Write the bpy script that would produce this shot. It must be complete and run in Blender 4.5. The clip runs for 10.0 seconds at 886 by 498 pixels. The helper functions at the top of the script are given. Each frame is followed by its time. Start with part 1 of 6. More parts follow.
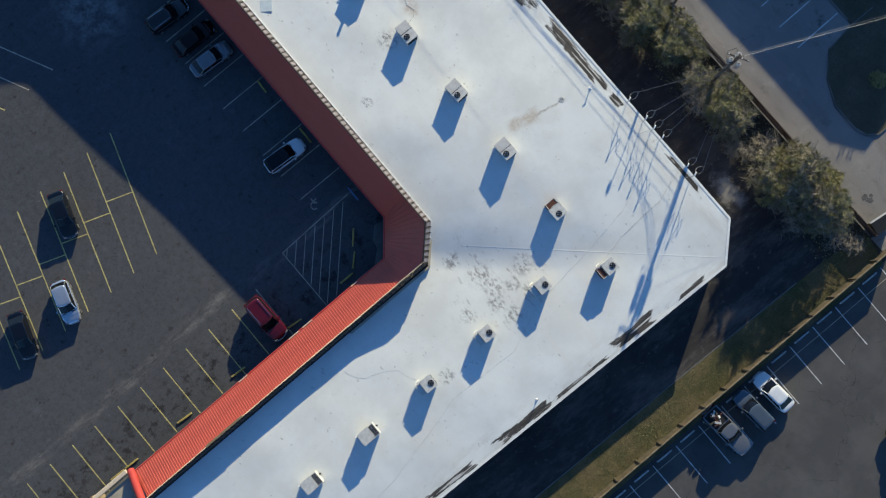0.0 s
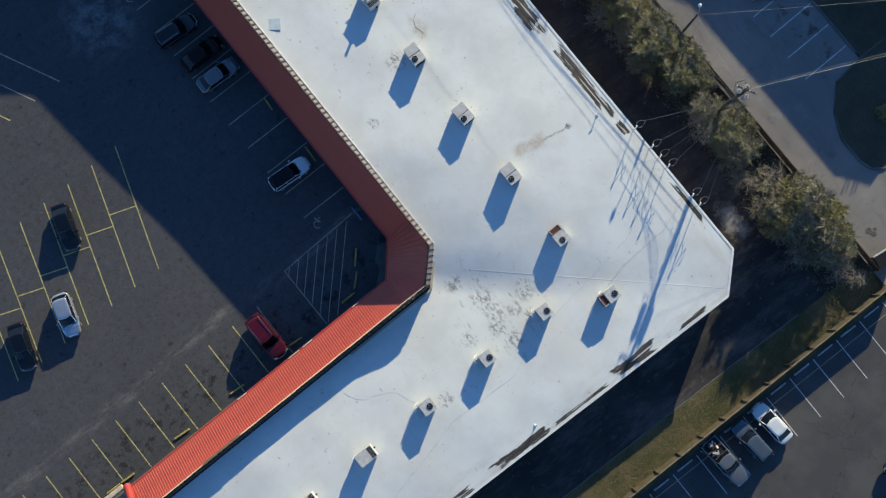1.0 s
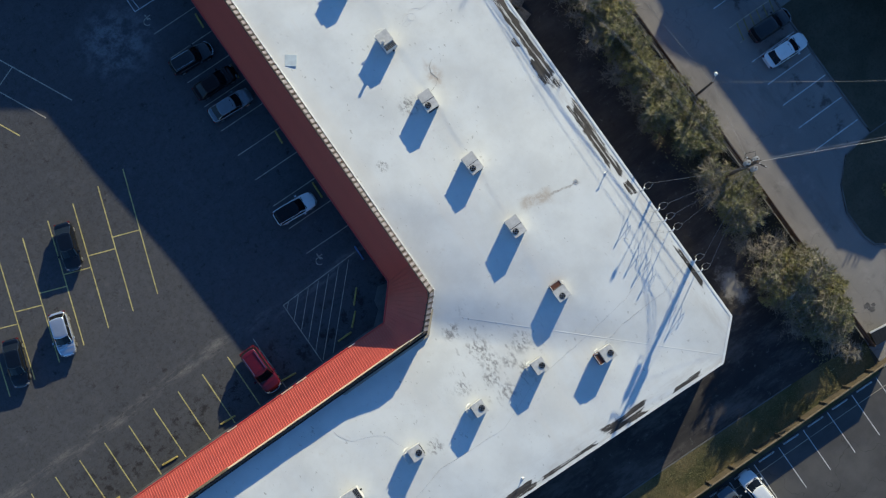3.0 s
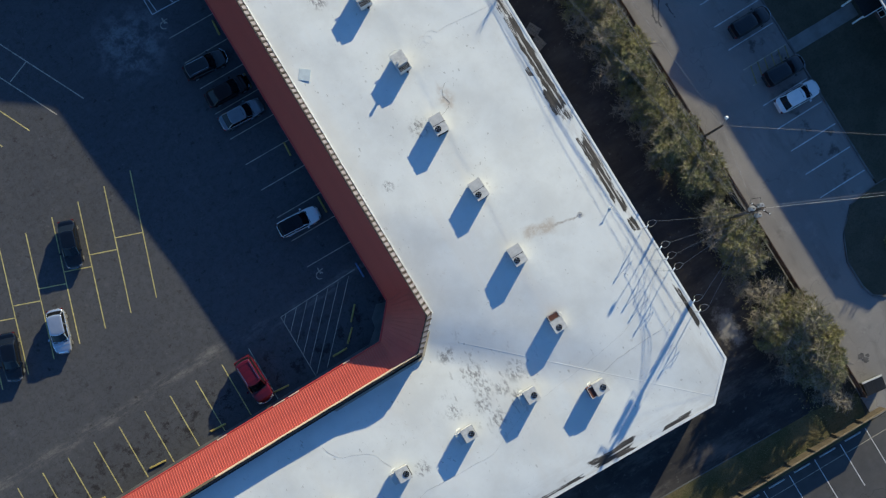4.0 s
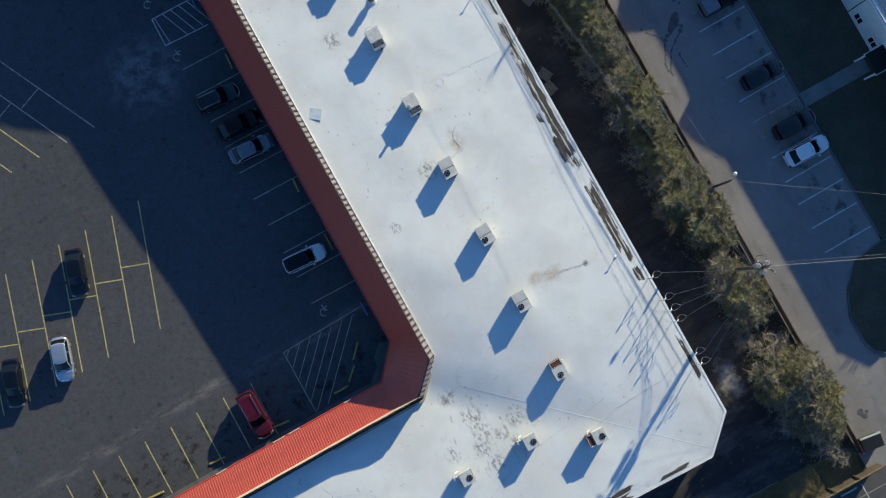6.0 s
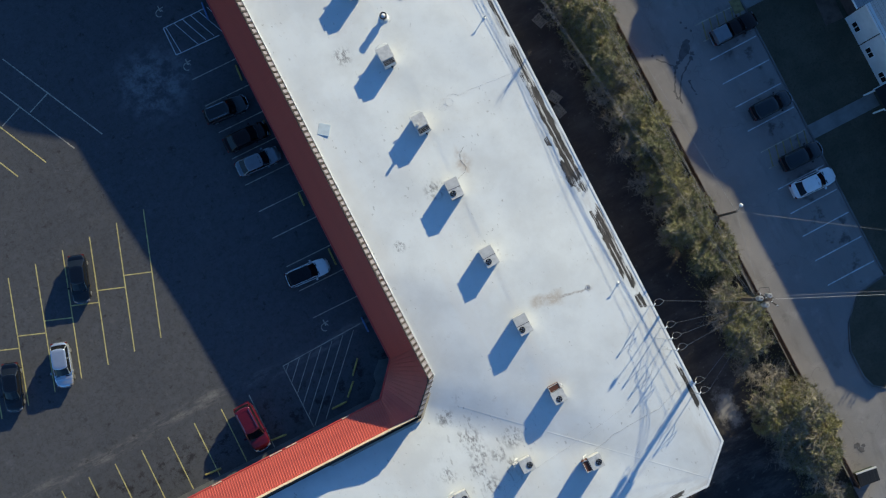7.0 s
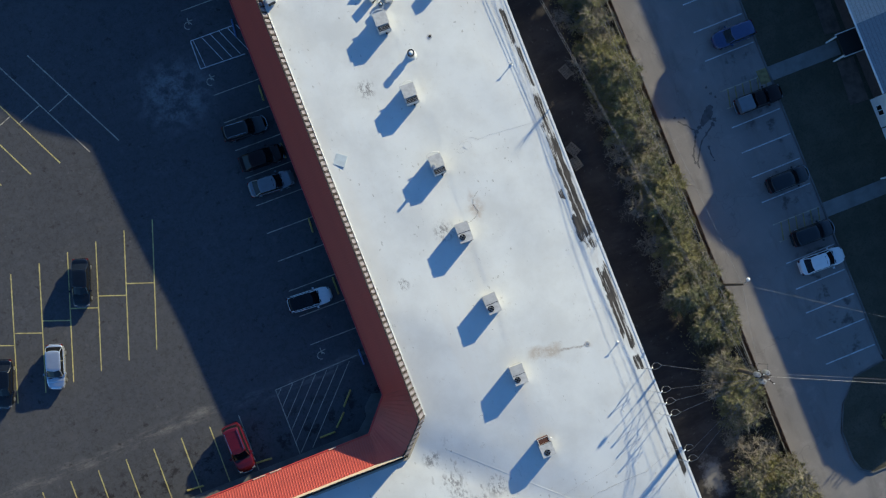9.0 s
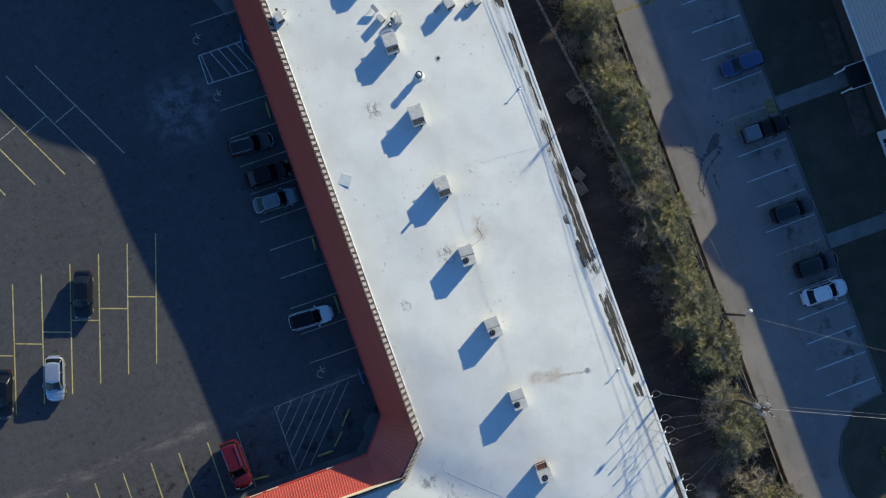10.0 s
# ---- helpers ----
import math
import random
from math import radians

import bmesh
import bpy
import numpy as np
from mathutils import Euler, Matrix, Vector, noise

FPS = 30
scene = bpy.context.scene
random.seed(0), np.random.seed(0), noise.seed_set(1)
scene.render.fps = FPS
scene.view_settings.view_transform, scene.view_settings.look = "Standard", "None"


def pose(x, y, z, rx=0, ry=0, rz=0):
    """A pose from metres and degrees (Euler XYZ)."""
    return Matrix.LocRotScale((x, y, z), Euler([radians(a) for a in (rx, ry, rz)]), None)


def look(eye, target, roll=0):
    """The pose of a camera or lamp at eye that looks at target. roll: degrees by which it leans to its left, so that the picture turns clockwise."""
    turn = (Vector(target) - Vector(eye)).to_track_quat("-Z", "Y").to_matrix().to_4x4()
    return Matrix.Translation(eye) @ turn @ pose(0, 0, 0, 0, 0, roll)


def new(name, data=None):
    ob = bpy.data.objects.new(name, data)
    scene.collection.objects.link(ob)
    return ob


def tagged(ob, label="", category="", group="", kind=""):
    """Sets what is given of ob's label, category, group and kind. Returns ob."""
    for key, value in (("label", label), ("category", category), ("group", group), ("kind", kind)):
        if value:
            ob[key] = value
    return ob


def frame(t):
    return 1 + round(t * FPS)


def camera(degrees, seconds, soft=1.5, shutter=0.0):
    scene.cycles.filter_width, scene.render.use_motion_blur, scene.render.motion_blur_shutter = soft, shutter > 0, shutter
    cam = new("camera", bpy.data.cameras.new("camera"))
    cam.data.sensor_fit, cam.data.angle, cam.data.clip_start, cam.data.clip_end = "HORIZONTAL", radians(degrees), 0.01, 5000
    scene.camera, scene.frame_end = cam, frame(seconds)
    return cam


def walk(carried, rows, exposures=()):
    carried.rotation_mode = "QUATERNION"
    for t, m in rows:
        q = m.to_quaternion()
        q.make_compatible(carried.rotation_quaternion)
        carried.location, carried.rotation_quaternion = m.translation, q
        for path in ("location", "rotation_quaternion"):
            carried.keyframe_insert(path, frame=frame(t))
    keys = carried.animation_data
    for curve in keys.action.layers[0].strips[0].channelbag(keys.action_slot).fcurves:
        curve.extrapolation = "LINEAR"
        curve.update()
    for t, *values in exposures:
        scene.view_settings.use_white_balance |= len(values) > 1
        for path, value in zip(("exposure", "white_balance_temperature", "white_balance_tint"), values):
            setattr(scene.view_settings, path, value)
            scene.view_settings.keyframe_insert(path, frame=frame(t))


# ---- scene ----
cam = camera(42.57, 10.0, 1.2)
PATH = [
    (0, -3.729, -7.415, 104.219, 2.992, 0.401, -40.505),
    (0.5, -3.258, -6.531, 104.256, 3.028, 0.273, -39.225),
    (1, -2.737, -5.652, 104.215, 3.032, 0.252, -38.992),
    (1.5, -2.222, -4.76, 104.167, 3.053, 0.179, -38.474),
    (2, -1.701, -3.813, 104.236, 3.033, 0.094, -37.707),
    (2.5, -1.117, -2.822, 104.39, 2.971, -0.033, -36.808),
    (4, 0.531, 0.44, 105.043, 2.655, -0.503, -31.208),
    (4.5, 1.075, 1.563, 105.115, 2.523, -0.521, -30.54),
    (5, 1.577, 2.601, 105.283, 2.442, -0.538, -29.941),
    (5.5, 2.0, 3.577, 105.417, 2.36, -0.556, -29.621),
    (7, 3.023, 6.427, 105.613, 2.146, -0.652, -27.126),
    (7.5, 3.357, 7.271, 105.671, 2.122, -0.65, -25.548),
    (8, 3.634, 8.134, 105.662, 2.104, -0.694, -24.168),
    (8.5, 3.847, 9.046, 105.645, 2.12, -0.792, -22.522),
    (9, 4.009, 9.976, 105.649, 2.113, -0.886, -21.328),
    (9.5, 4.147, 10.905, 105.657, 2.159, -0.941, -20.521),
    (10, 4.34, 11.825, 105.625, 2.169, -0.975, -19.811),
]
walk(cam, [(t, pose(*p)) for t, *p in PATH], [(0, 0.77, 5000, 6), (4, 0.77, 4960, 6), (10, 0.79, 4940, 6)])

# ---- world, sun ----
SUN = Vector((0.835, 0.478, 0.276)).normalized()
world = bpy.data.worlds.new("sky")
scene.world = world
world.use_nodes = True
wn = world.node_tree.nodes
sky = wn.new("ShaderNodeTexSky")
sky.sky_type, sky.sun_disc = "NISHITA", False
sky.sun_elevation = math.asin(SUN.z)
sky.sun_rotation = math.atan2(SUN.x, SUN.y)
sky.air_density, sky.dust_density, sky.ozone_density = 1.0, 0.3, 3.6
world.node_tree.links.new(sky.outputs[0], wn["Background"].inputs[0])
wn["Background"].inputs[1].default_value = 0.079
lamp = bpy.data.lights.new("sun", "SUN")
lamp.energy, lamp.angle, lamp.color = 5.0, radians(0.5), (1.0, 0.75, 0.38)
sun = new("sun", lamp)
sun.matrix_world = look(SUN * 200, (0, 0, 0))

# ---- materials ----


class Nodes:
    """Short hand for building a node material."""

    def __init__(self, name):
        self.mat = bpy.data.materials.new(name)
        self.mat.use_nodes = True
        self.tree = self.mat.node_tree
        self.bsdf = self.tree.nodes["Principled BSDF"]
        self.coord = self.tree.nodes.new("ShaderNodeTexCoord").outputs["Object"]

    def put(self, socket, value):
        if isinstance(value, bpy.types.NodeSocket):
            self.tree.links.new(value, socket)
        elif isinstance(value, tuple) and len(value) == 3 and socket.type == "RGBA":
            socket.default_value = (*value, 1)
        else:
            socket.default_value = value

    def math(self, op, a, b=0.0, clamp=False):
        n = self.tree.nodes.new("ShaderNodeMath")
        n.operation, n.use_clamp = op, clamp
        self.put(n.inputs[0], a), self.put(n.inputs[1], b)
        return n.outputs[0]

    def noise(self, scale, detail=4.0, rough=0.55, stretch=None, shift=(0, 0, 0)):
        n = self.tree.nodes.new("ShaderNodeTexNoise")
        n.inputs["Scale"].default_value, n.inputs["Detail"].default_value, n.inputs["Roughness"].default_value = scale, detail, rough
        m = self.tree.nodes.new("ShaderNodeMapping")
        m.inputs["Scale"].default_value = stretch or (1, 1, 1)
        m.inputs["Location"].default_value = shift
        self.put(m.inputs["Vector"], self.coord)
        self.put(n.inputs["Vector"], m.outputs[0])
        return n.outputs[0]

    def step(self, value, low, high, a=0.0, b=1.0):
        n = self.tree.nodes.new("ShaderNodeMapRange")
        n.interpolation_type = "SMOOTHSTEP"
        self.put(n.inputs[0], value)
        for i, v in enumerate((low, high, a, b)):
            n.inputs[i + 1].default_value = v
        return n.outputs[0]

    def mix(self, factor, a, b):
        n = self.tree.nodes.new("ShaderNodeMix")
        n.data_type = "RGBA"
        self.put(n.inputs[0], factor), self.put(n.inputs[6], a), self.put(n.inputs[7], b)
        return n.outputs[2]

    def xyz(self):
        n = self.tree.nodes.new("ShaderNodeSeparateXYZ")
        self.put(n.inputs[0], self.coord)
        return n.outputs

    def random(self):
        return self.tree.nodes.new("ShaderNodeObjectInfo").outputs["Random"]

    def done(self, colour, rough=0.8, metal=0.0, bump=None, depth=0.02, coat=0.0):
        self.put(self.bsdf.inputs["Base Color"], colour)
        self.put(self.bsdf.inputs["Roughness"], rough)
        self.bsdf.inputs["Metallic"].default_value = metal
        self.bsdf.inputs["Coat Weight"].default_value = coat
        if bump is not None:
            n = self.tree.nodes.new("ShaderNodeBump")
            n.inputs["Distance"].default_value = depth
            self.put(n.inputs["Height"], bump)
            self.put(self.bsdf.inputs["Normal"], n.outputs[0])
        return self.mat


def plain(name, colour, rough=0.6, metal=0.0, vary=0.25, scale=3.0, coat=0.0, bump=0.004, shine=0.5):
    """A simple surface with two scales of variation."""
    n = Nodes(name)
    dark = tuple(c * (1 - vary) for c in colour)
    c = n.mix(n.step(n.noise(scale, 5), 0.35, 0.7), colour, dark)
    c = n.mix(n.step(n.noise(scale * 9, 3), 0.5, 0.75, 0, 0.5), c, tuple(v * (1 - vary * 0.7) for v in colour))
    n.bsdf.inputs["Specular IOR Level"].default_value = shine
    return n.done(c, rough, metal, n.noise(scale * 14, 2), bump, coat)


def asphalt(name, base, warm, patch_scale=0.09, crack=0.0, lane=False, bays=False, gravel=False):
    n = Nodes(name)
    n.bsdf.inputs["Specular IOR Level"].default_value = 0.08
    big = n.noise(patch_scale, 5, 0.6)
    c = n.mix(n.step(big, 0.38, 0.68), base, warm)
    c = n.mix(n.step(n.noise(0.55, 6, 0.65, None, (7, 3, 0)), 0.52, 0.75, 0, 0.55), c, tuple(v * 1.45 for v in base))
    c = n.mix(n.step(n.noise(0.35, 5, 0.6, None, (31, 9, 0)), 0.62, 0.74, 0, 0.5), c, tuple(v * 0.55 for v in base))
    c = n.mix(n.step(n.noise(9, 3, 0.7), 0.5, 0.8, 0, 0.25), c, tuple(v * 1.6 for v in base))
    if lane:
        x, y, z = n.xyz()
        away = n.math("ABSOLUTE", n.math("SUBTRACT", n.math("ADD", y, n.math("MULTIPLY", n.math("SUBTRACT", n.noise(0.12, 4), 0.5), 3.0)), 6.7))
        dust = n.math("MULTIPLY", n.step(away, 0.05, 0.9, 1, 0), n.step(n.noise(0.6, 7, 0.75, (0.45, 2.4, 1)), 0.42, 0.66))
        c = n.mix(n.math("MULTIPLY", dust, 0.9), c, (0.2, 0.19, 0.178))
        # salty pale patches and oil in the bays
        c = n.mix(n.step(n.noise(0.16, 6, 0.72, None, (12, 40, 0)), 0.6, 0.78, 0, 0.55), c, (0.10, 0.10, 0.105))
        c = n.mix(n.step(n.noise(0.9, 6, 0.72, None, (3, 17, 0)), 0.58, 0.7, 0, 0.75), c, (0.026, 0.024, 0.025))
        c = n.mix(n.step(n.noise(5.0, 2, 0.5, None, (5, 31, 0)), 0.66, 0.72, 0, 0.16), c, (0.17, 0.17, 0.172))
        c = n.mix(n.math("MULTIPLY", n.step(n.noise(3.0, 3, 0.6, None, (15, 3, 0)), 0.6, 0.68, 0, 0.45), n.step(n.noise(0.3, 3, 0.5, None, (3, 33, 0)), 0.5, 0.62)), c, (0.15, 0.148, 0.148))
        c = n.mix(n.step(n.noise(1.6, 6, 0.75, None, (19, 2, 0)), 0.42, 0.7, 0, 0.35), c, (0.034, 0.033, 0.033))
        px, py = n.math("ADD", x, 11.0), n.math("SUBTRACT", y, 35.5)
        pd = n.math("SQRT", n.math("ADD", n.math("MULTIPLY", px, px), n.math("MULTIPLY", py, py)))
        c = n.mix(n.math("MULTIPLY", n.step(pd, 1.0, 5.0, 1, 0), n.step(n.noise(0.8, 6, 0.7), 0.38, 0.64)), c, (0.2, 0.2, 0.21))
        c = n.mix(n.step(n.noise(2.4, 4, 0.65, None, (8, 8, 0)), 0.5, 0.72, 0, 0.45), c, (0.096, 0.094, 0.095))
        c = n.mix(n.step(n.noise(0.42, 7, 0.78, None, (21, 11, 0)), 0.54, 0.7, 0, 0.6), c, (0.094, 0.091, 0.093))
        c = n.mix(n.step(n.noise(4.0, 4, 0.75, None, (2, 2, 0)), 0.5, 0.7, 0, 0.4), c, (0.034, 0.031, 0.032))
        worn = n.math("MULTIPLY", n.step(n.math("ABSOLUTE", n.math("SUBTRACT", y, 2.6)), 0.8, 2.6, 1, 0), n.step(n.noise(0.85, 6, 0.75, None, (9, 14, 0)), 0.5, 0.62))
        c = n.mix(n.math("MULTIPLY", worn, 0.85), c, (0.028, 0.026, 0.027))
        ring_wear = n.math("MULTIPLY", n.step(n.math("ABSOLUTE", n.math("SUBTRACT", y, 19.5)), 3.0, 7.0, 1, 0), n.step(n.noise(1.0, 6, 0.75, None, (5, 5, 0)), 0.56, 0.66))
        c = n.mix(n.math("MULTIPLY", ring_wear, 0.5), c, (0.112, 0.109, 0.11))
    if bays:
        x, y, z = n.xyz()
        bay = n.math("MULTIPLY", n.step(n.math("ABSOLUTE", n.math("SUBTRACT", x, 39.3)), 0.8, 2.4, 1, 0), n.step(n.noise(0.75, 4, 0.6, None, (2, 6, 0)), 0.54, 0.68))
        c = n.mix(n.math("MULTIPLY", bay, 0.7), c, (0.05, 0.048, 0.046))
        c = n.mix(n.step(n.noise(0.22, 5, 0.65, (2.0, 0.5, 1)), 0.5, 0.7, 0, 0.4), c, (0.11, 0.1, 0.09))
    if gravel:
        x, y, z = n.xyz()
        loose = n.step(y, -19.0, -8.0, 1.0, 0.35)
        c = n.mix(n.math("MULTIPLY", loose, n.step(n.noise(0.45, 7, 0.75, (0.35, 1.1, 1), (4, 4, 0)), 0.45, 0.68, 0, 0.55)), c, (0.17, 0.15, 0.135))
        c = n.mix(n.step(n.noise(1.8, 5, 0.7, None, (14, 1, 0)), 0.6, 0.7, 0, 0.5), c, (0.2, 0.185, 0.17))
        dx, dy = n.math("SUBTRACT", x, 22.6), n.math("MULTIPLY", n.math("SUBTRACT", y, -15.7), 0.55)
        silt = n.math("ADD", n.math("SQRT", n.math("ADD", n.math("MULTIPLY", dx, dx), n.math("MULTIPLY", dy, dy))), n.math("MULTIPLY", n.math("SUBTRACT", n.noise(0.9, 5, 0.7, None, (6, 9, 0)), 0.5), 2.6))
        c = n.mix(n.step(silt, 0.5, 1.3, 0.75, 0), c, (0.3, 0.285, 0.27))
        c = n.mix(n.step(n.noise(0.8, 5, 0.7, None, (1, 24, 0)), 0.58, 0.72, 0, 0.6), c, (0.026, 0.024, 0.023))
    if crack:
        v = n.tree.nodes.new("ShaderNodeTexVoronoi")
        v.feature = "DISTANCE_TO_EDGE"
        v.inputs["Scale"].default_value = 0.12
        warp = n.tree.nodes.new("ShaderNodeVectorMath")
        warp.operation = "ADD"
        wob = n.tree.nodes.new("ShaderNodeTexNoise")
        wob.inputs["Scale"].default_value = 0.6
        n.put(wob.inputs["Vector"], n.coord)
        sc = n.tree.nodes.new("ShaderNodeVectorMath")
        sc.operation = "SCALE"
        sc.inputs[3].default_value = 3.0
        n.put(sc.inputs[0], wob.outputs[1])
        n.put(warp.inputs[0], n.coord), n.put(warp.inputs[1], sc.outputs[0])
        n.put(v.inputs["Vector"], warp.outputs[0])
        c = n.mix(n.math("MULTIPLY", n.step(v.outputs[0], 0.0, 0.006, 1, 0), crack), c, tuple(q * 0.35 for q in base))
    return n.done(c, n.step(n.noise(0.8, 4), 0.3, 0.7, 0.75, 0.95), 0, n.noise(25, 3, 0.8), 0.02)


def roof_material():
    n = Nodes("white_roof_coating")
    x, y, z = n.xyz()
    c = n.mix(n.step(n.noise(0.25, 5, 0.6), 0.35, 0.7), (0.70, 0.712, 0.702), (0.61, 0.615, 0.602))
    c = n.mix(n.step(n.noise(0.12, 4, 0.6, (3.0, 0.5, 1)), 0.5, 0.75, 0, 0.6), c, (0.66, 0.645, 0.61))
    c = n.mix(n.step(n.noise(1.7, 6, 0.7, None, (5, 1, 0)), 0.58, 0.74, 0, 0.55), c, (0.58, 0.565, 0.53))
    # grey mildew clusters near the inside corner
    near = 0.0
    for mx, my, mr in ((-0.9, -4.3, 0.9), (0.1, -7.0, 1.2), (3.6, -8.5, 1.1), (-0.3, -9.6, 0.9), (0.4, -8.5, 1.0), (0.1, -11.4, 0.9), (-2.9, -8.9, 0.8), (1.9, -9.3, 0.8), (2.6, -10.6, 0.7), (-7.9, -11.7, 0.8), (2.4, 11.2, 0.6), (7.5, 14.3, 1.0), (5.6, 28.6, 0.9)):
        dx, dy = n.math("SUBTRACT", x, mx), n.math("SUBTRACT", y, my)
        d = n.math("SQRT", n.math("ADD", n.math("MULTIPLY", dx, dx), n.math("MULTIPLY", dy, dy)))
        near = n.math("MAXIMUM", near, n.step(d, mr * 0.35, mr * 1.25, 1, 0))
    blot = n.step(n.noise(3.4, 6, 0.74, (1.0, 0.5, 1), (2, 8, 0)), 0.46, 0.6)
    c = n.mix(n.math("MULTIPLY", n.math("MULTIPLY", near, blot), 0.88), c, (0.22, 0.215, 0.215))
    wide = n.step(n.math("ADD", n.math("ABSOLUTE", n.math("SUBTRACT", x, 1.0)), n.math("ABSOLUTE", n.math("ADD", y, 8.5))), 3.0, 7.5, 1, 0)
    speck = n.step(n.noise(2.3, 4, 0.6, (1.0, 0.45, 1), (6, 3, 0)), 0.59, 0.67)
    c = n.mix(n.math("MULTIPLY", n.math("MULTIPLY", wide, speck), 0.64), c, (0.28, 0.275, 0.27))
    fleck = n.math("MULTIPLY", n.step(n.noise(3.2, 3, 0.6, (1.0, 0.6, 1), (1, 4, 0)), 0.64, 0.71), n.step(n.noise(0.4, 3), 0.46, 0.6))
    c = n.mix(n.math("MULTIPLY", fleck, 0.6), c, (0.3, 0.29, 0.27))
    # ponding dirt along the back edges
    back = n.math("SUBTRACT", 20.1, x)
    low = n.math("ADD", n.math("SUBTRACT", y, -20.3), n.math("MULTIPLY", n.math("SUBTRACT", x, 17.2), 0.03))
    for edge, run, stretch, shift, pools in (
        (back, y, (1.4, 0.34, 1), (4, 2, 0), ((14.6, 5.9, 0.62, 0.46), (10.3, 1.2, 0.95, 0.62), (20.8, 2.4, 0.45, 0.28), (25.5, 1.8, 0.4, 0.16), (29.6, 1.6, 0.55, 0.22), (37.0, 4.0, 0.6, 0.4), (3.0, 3.3, 0.62, 0.46), (-0.4, 1.2, 0.5, 0.3), (-2.9, 0.7, 0.65, 0.32), (13.6, 0.4, 1.6, 0.2), (-11.5, 2.0, 0.32, 0.2))),
        (low, x, (0.34, 1.4, 1), (9, 5, 0), ((7.2, 2.2, 0.6, 0.5), (-5.4, 2.8, 0.42, 0.36), (-13.5, 2.4, 0.4, 0.3), (-22.0, 3.0, 0.5, 0.34), (13.5, 1.5, 0.35, 0.2), (1.0, 3.0, 0.3, 0.14))),
    ):
        streak = n.noise(1.3, 5, 0.7, stretch, shift)
        wobble = n.math("MULTIPLY", n.math("SUBTRACT", streak, 0.5), 1.9)
        total = 0.0
        for s0, half, off, wide in pools:
            u = n.math("ABSOLUTE", n.math("DIVIDE", n.math("SUBTRACT", run, s0), half))
            v = n.math("ABSOLUTE", n.math("DIVIDE", n.math("SUBTRACT", edge, off), wide))
            d = n.math("ADD", n.math("MAXIMUM", u, v), wobble)
            total = n.math("MAXIMUM", total, n.step(d, 0.84, 1.02, 1, 0))
        wash = n.math("MULTIPLY", n.step(edge, 0.4, 2.8, 1, 0), n.step(n.noise(0.9, 6, 0.7, stretch), 0.42, 0.66))
        c = n.mix(n.math("MULTIPLY", wash, 0.5), c, (0.46, 0.43, 0.39))
        deep = n.mix(n.step(n.noise(1.5, 5, 0.7, stretch, (2, 7, 0)), 0.38, 0.62), (0.018, 0.015, 0.013), (0.06, 0.049, 0.042))
        c = n.mix(n.math("MULTIPLY", total, n.step(n.noise(2.6, 4, 0.7, stretch), 0.25, 0.45, 0.86, 0.98)), c, deep)
        # paler flakes of coating left along the run
        long_way = tuple(k * 2.6 if k > 1 else k * 0.45 for k in stretch[:2]) + (1,)
        flake = n.math("MULTIPLY", total, n.step(n.noise(1.6, 4, 0.6, long_way, (3, 11, 0)), 0.56, 0.61))
        c = n.mix(n.math("MULTIPLY", flake, 0.85), c, (0.56, 0.55, 0.53))
    # rust-brown run near a roof drain
    ex, ey = n.math("SUBTRACT", x, 11.99), n.math("SUBTRACT", y, 1.01)
    ca, sa = 0.9762, -0.2169
    along_run = n.math("ADD", n.math("MULTIPLY", ex, ca), n.math("MULTIPLY", ey, sa))
    off_run = n.math("ABSOLUTE", n.math("ADD", n.math("SUBTRACT", n.math("MULTIPLY", ey, ca), n.math("MULTIPLY", ex, sa)), n.math("MULTIPLY", n.math("SUBTRACT", n.noise(0.9, 4), 0.5), 1.2)))
    wide_run = n.math("MULTIPLY", n.step(n.math("ABSOLUTE", along_run), 0.9, 1.9, 1, 0), n.step(off_run, 0.15, 0.85, 1, 0))
    c = n.mix(n.math("MULTIPLY", wide_run, n.step(n.noise(1.6, 6, 0.7), 0.36, 0.6, 0.3, 0.9)), c, (0.45, 0.39, 0.32))
    thin_run = n.math("MULTIPLY", n.math("MULTIPLY", n.step(along_run, 0.8, 1.6, 0, 1), n.step(along_run, 3.8, 4.4, 1, 0)), n.step(off_run, 0.02, 0.2, 1, 0))
    c = n.mix(n.math("MULTIPLY", thin_run, n.step(n.noise(3.0, 4, 0.7), 0.35, 0.6, 0.3, 0.85)), c, (0.3, 0.27, 0.24))
    ex, ey = n.math("SUBTRACT", x, 10.9), n.math("SUBTRACT", y, 15.4)
    run = n.math("ADD", n.math("ABSOLUTE", n.math("MULTIPLY", ey, 0.7)), n.math("ABSOLUTE", n.math("MULTIPLY", ex, 1.2)))
    c = n.mix(n.math("MULTIPLY", n.step(run, 0.2, 1.5, 1, 0), n.step(n.noise(1.6, 5, 0.7), 0.36, 0.6, 0.1, 0.85)), c, (0.45, 0.38, 0.31))
    h = n.math("ADD", n.noise(0.5, 3), n.math("MULTIPLY", n.noise(6, 3), 0.12))
    return n.done(c, 0.75, 0, h, 0.02)


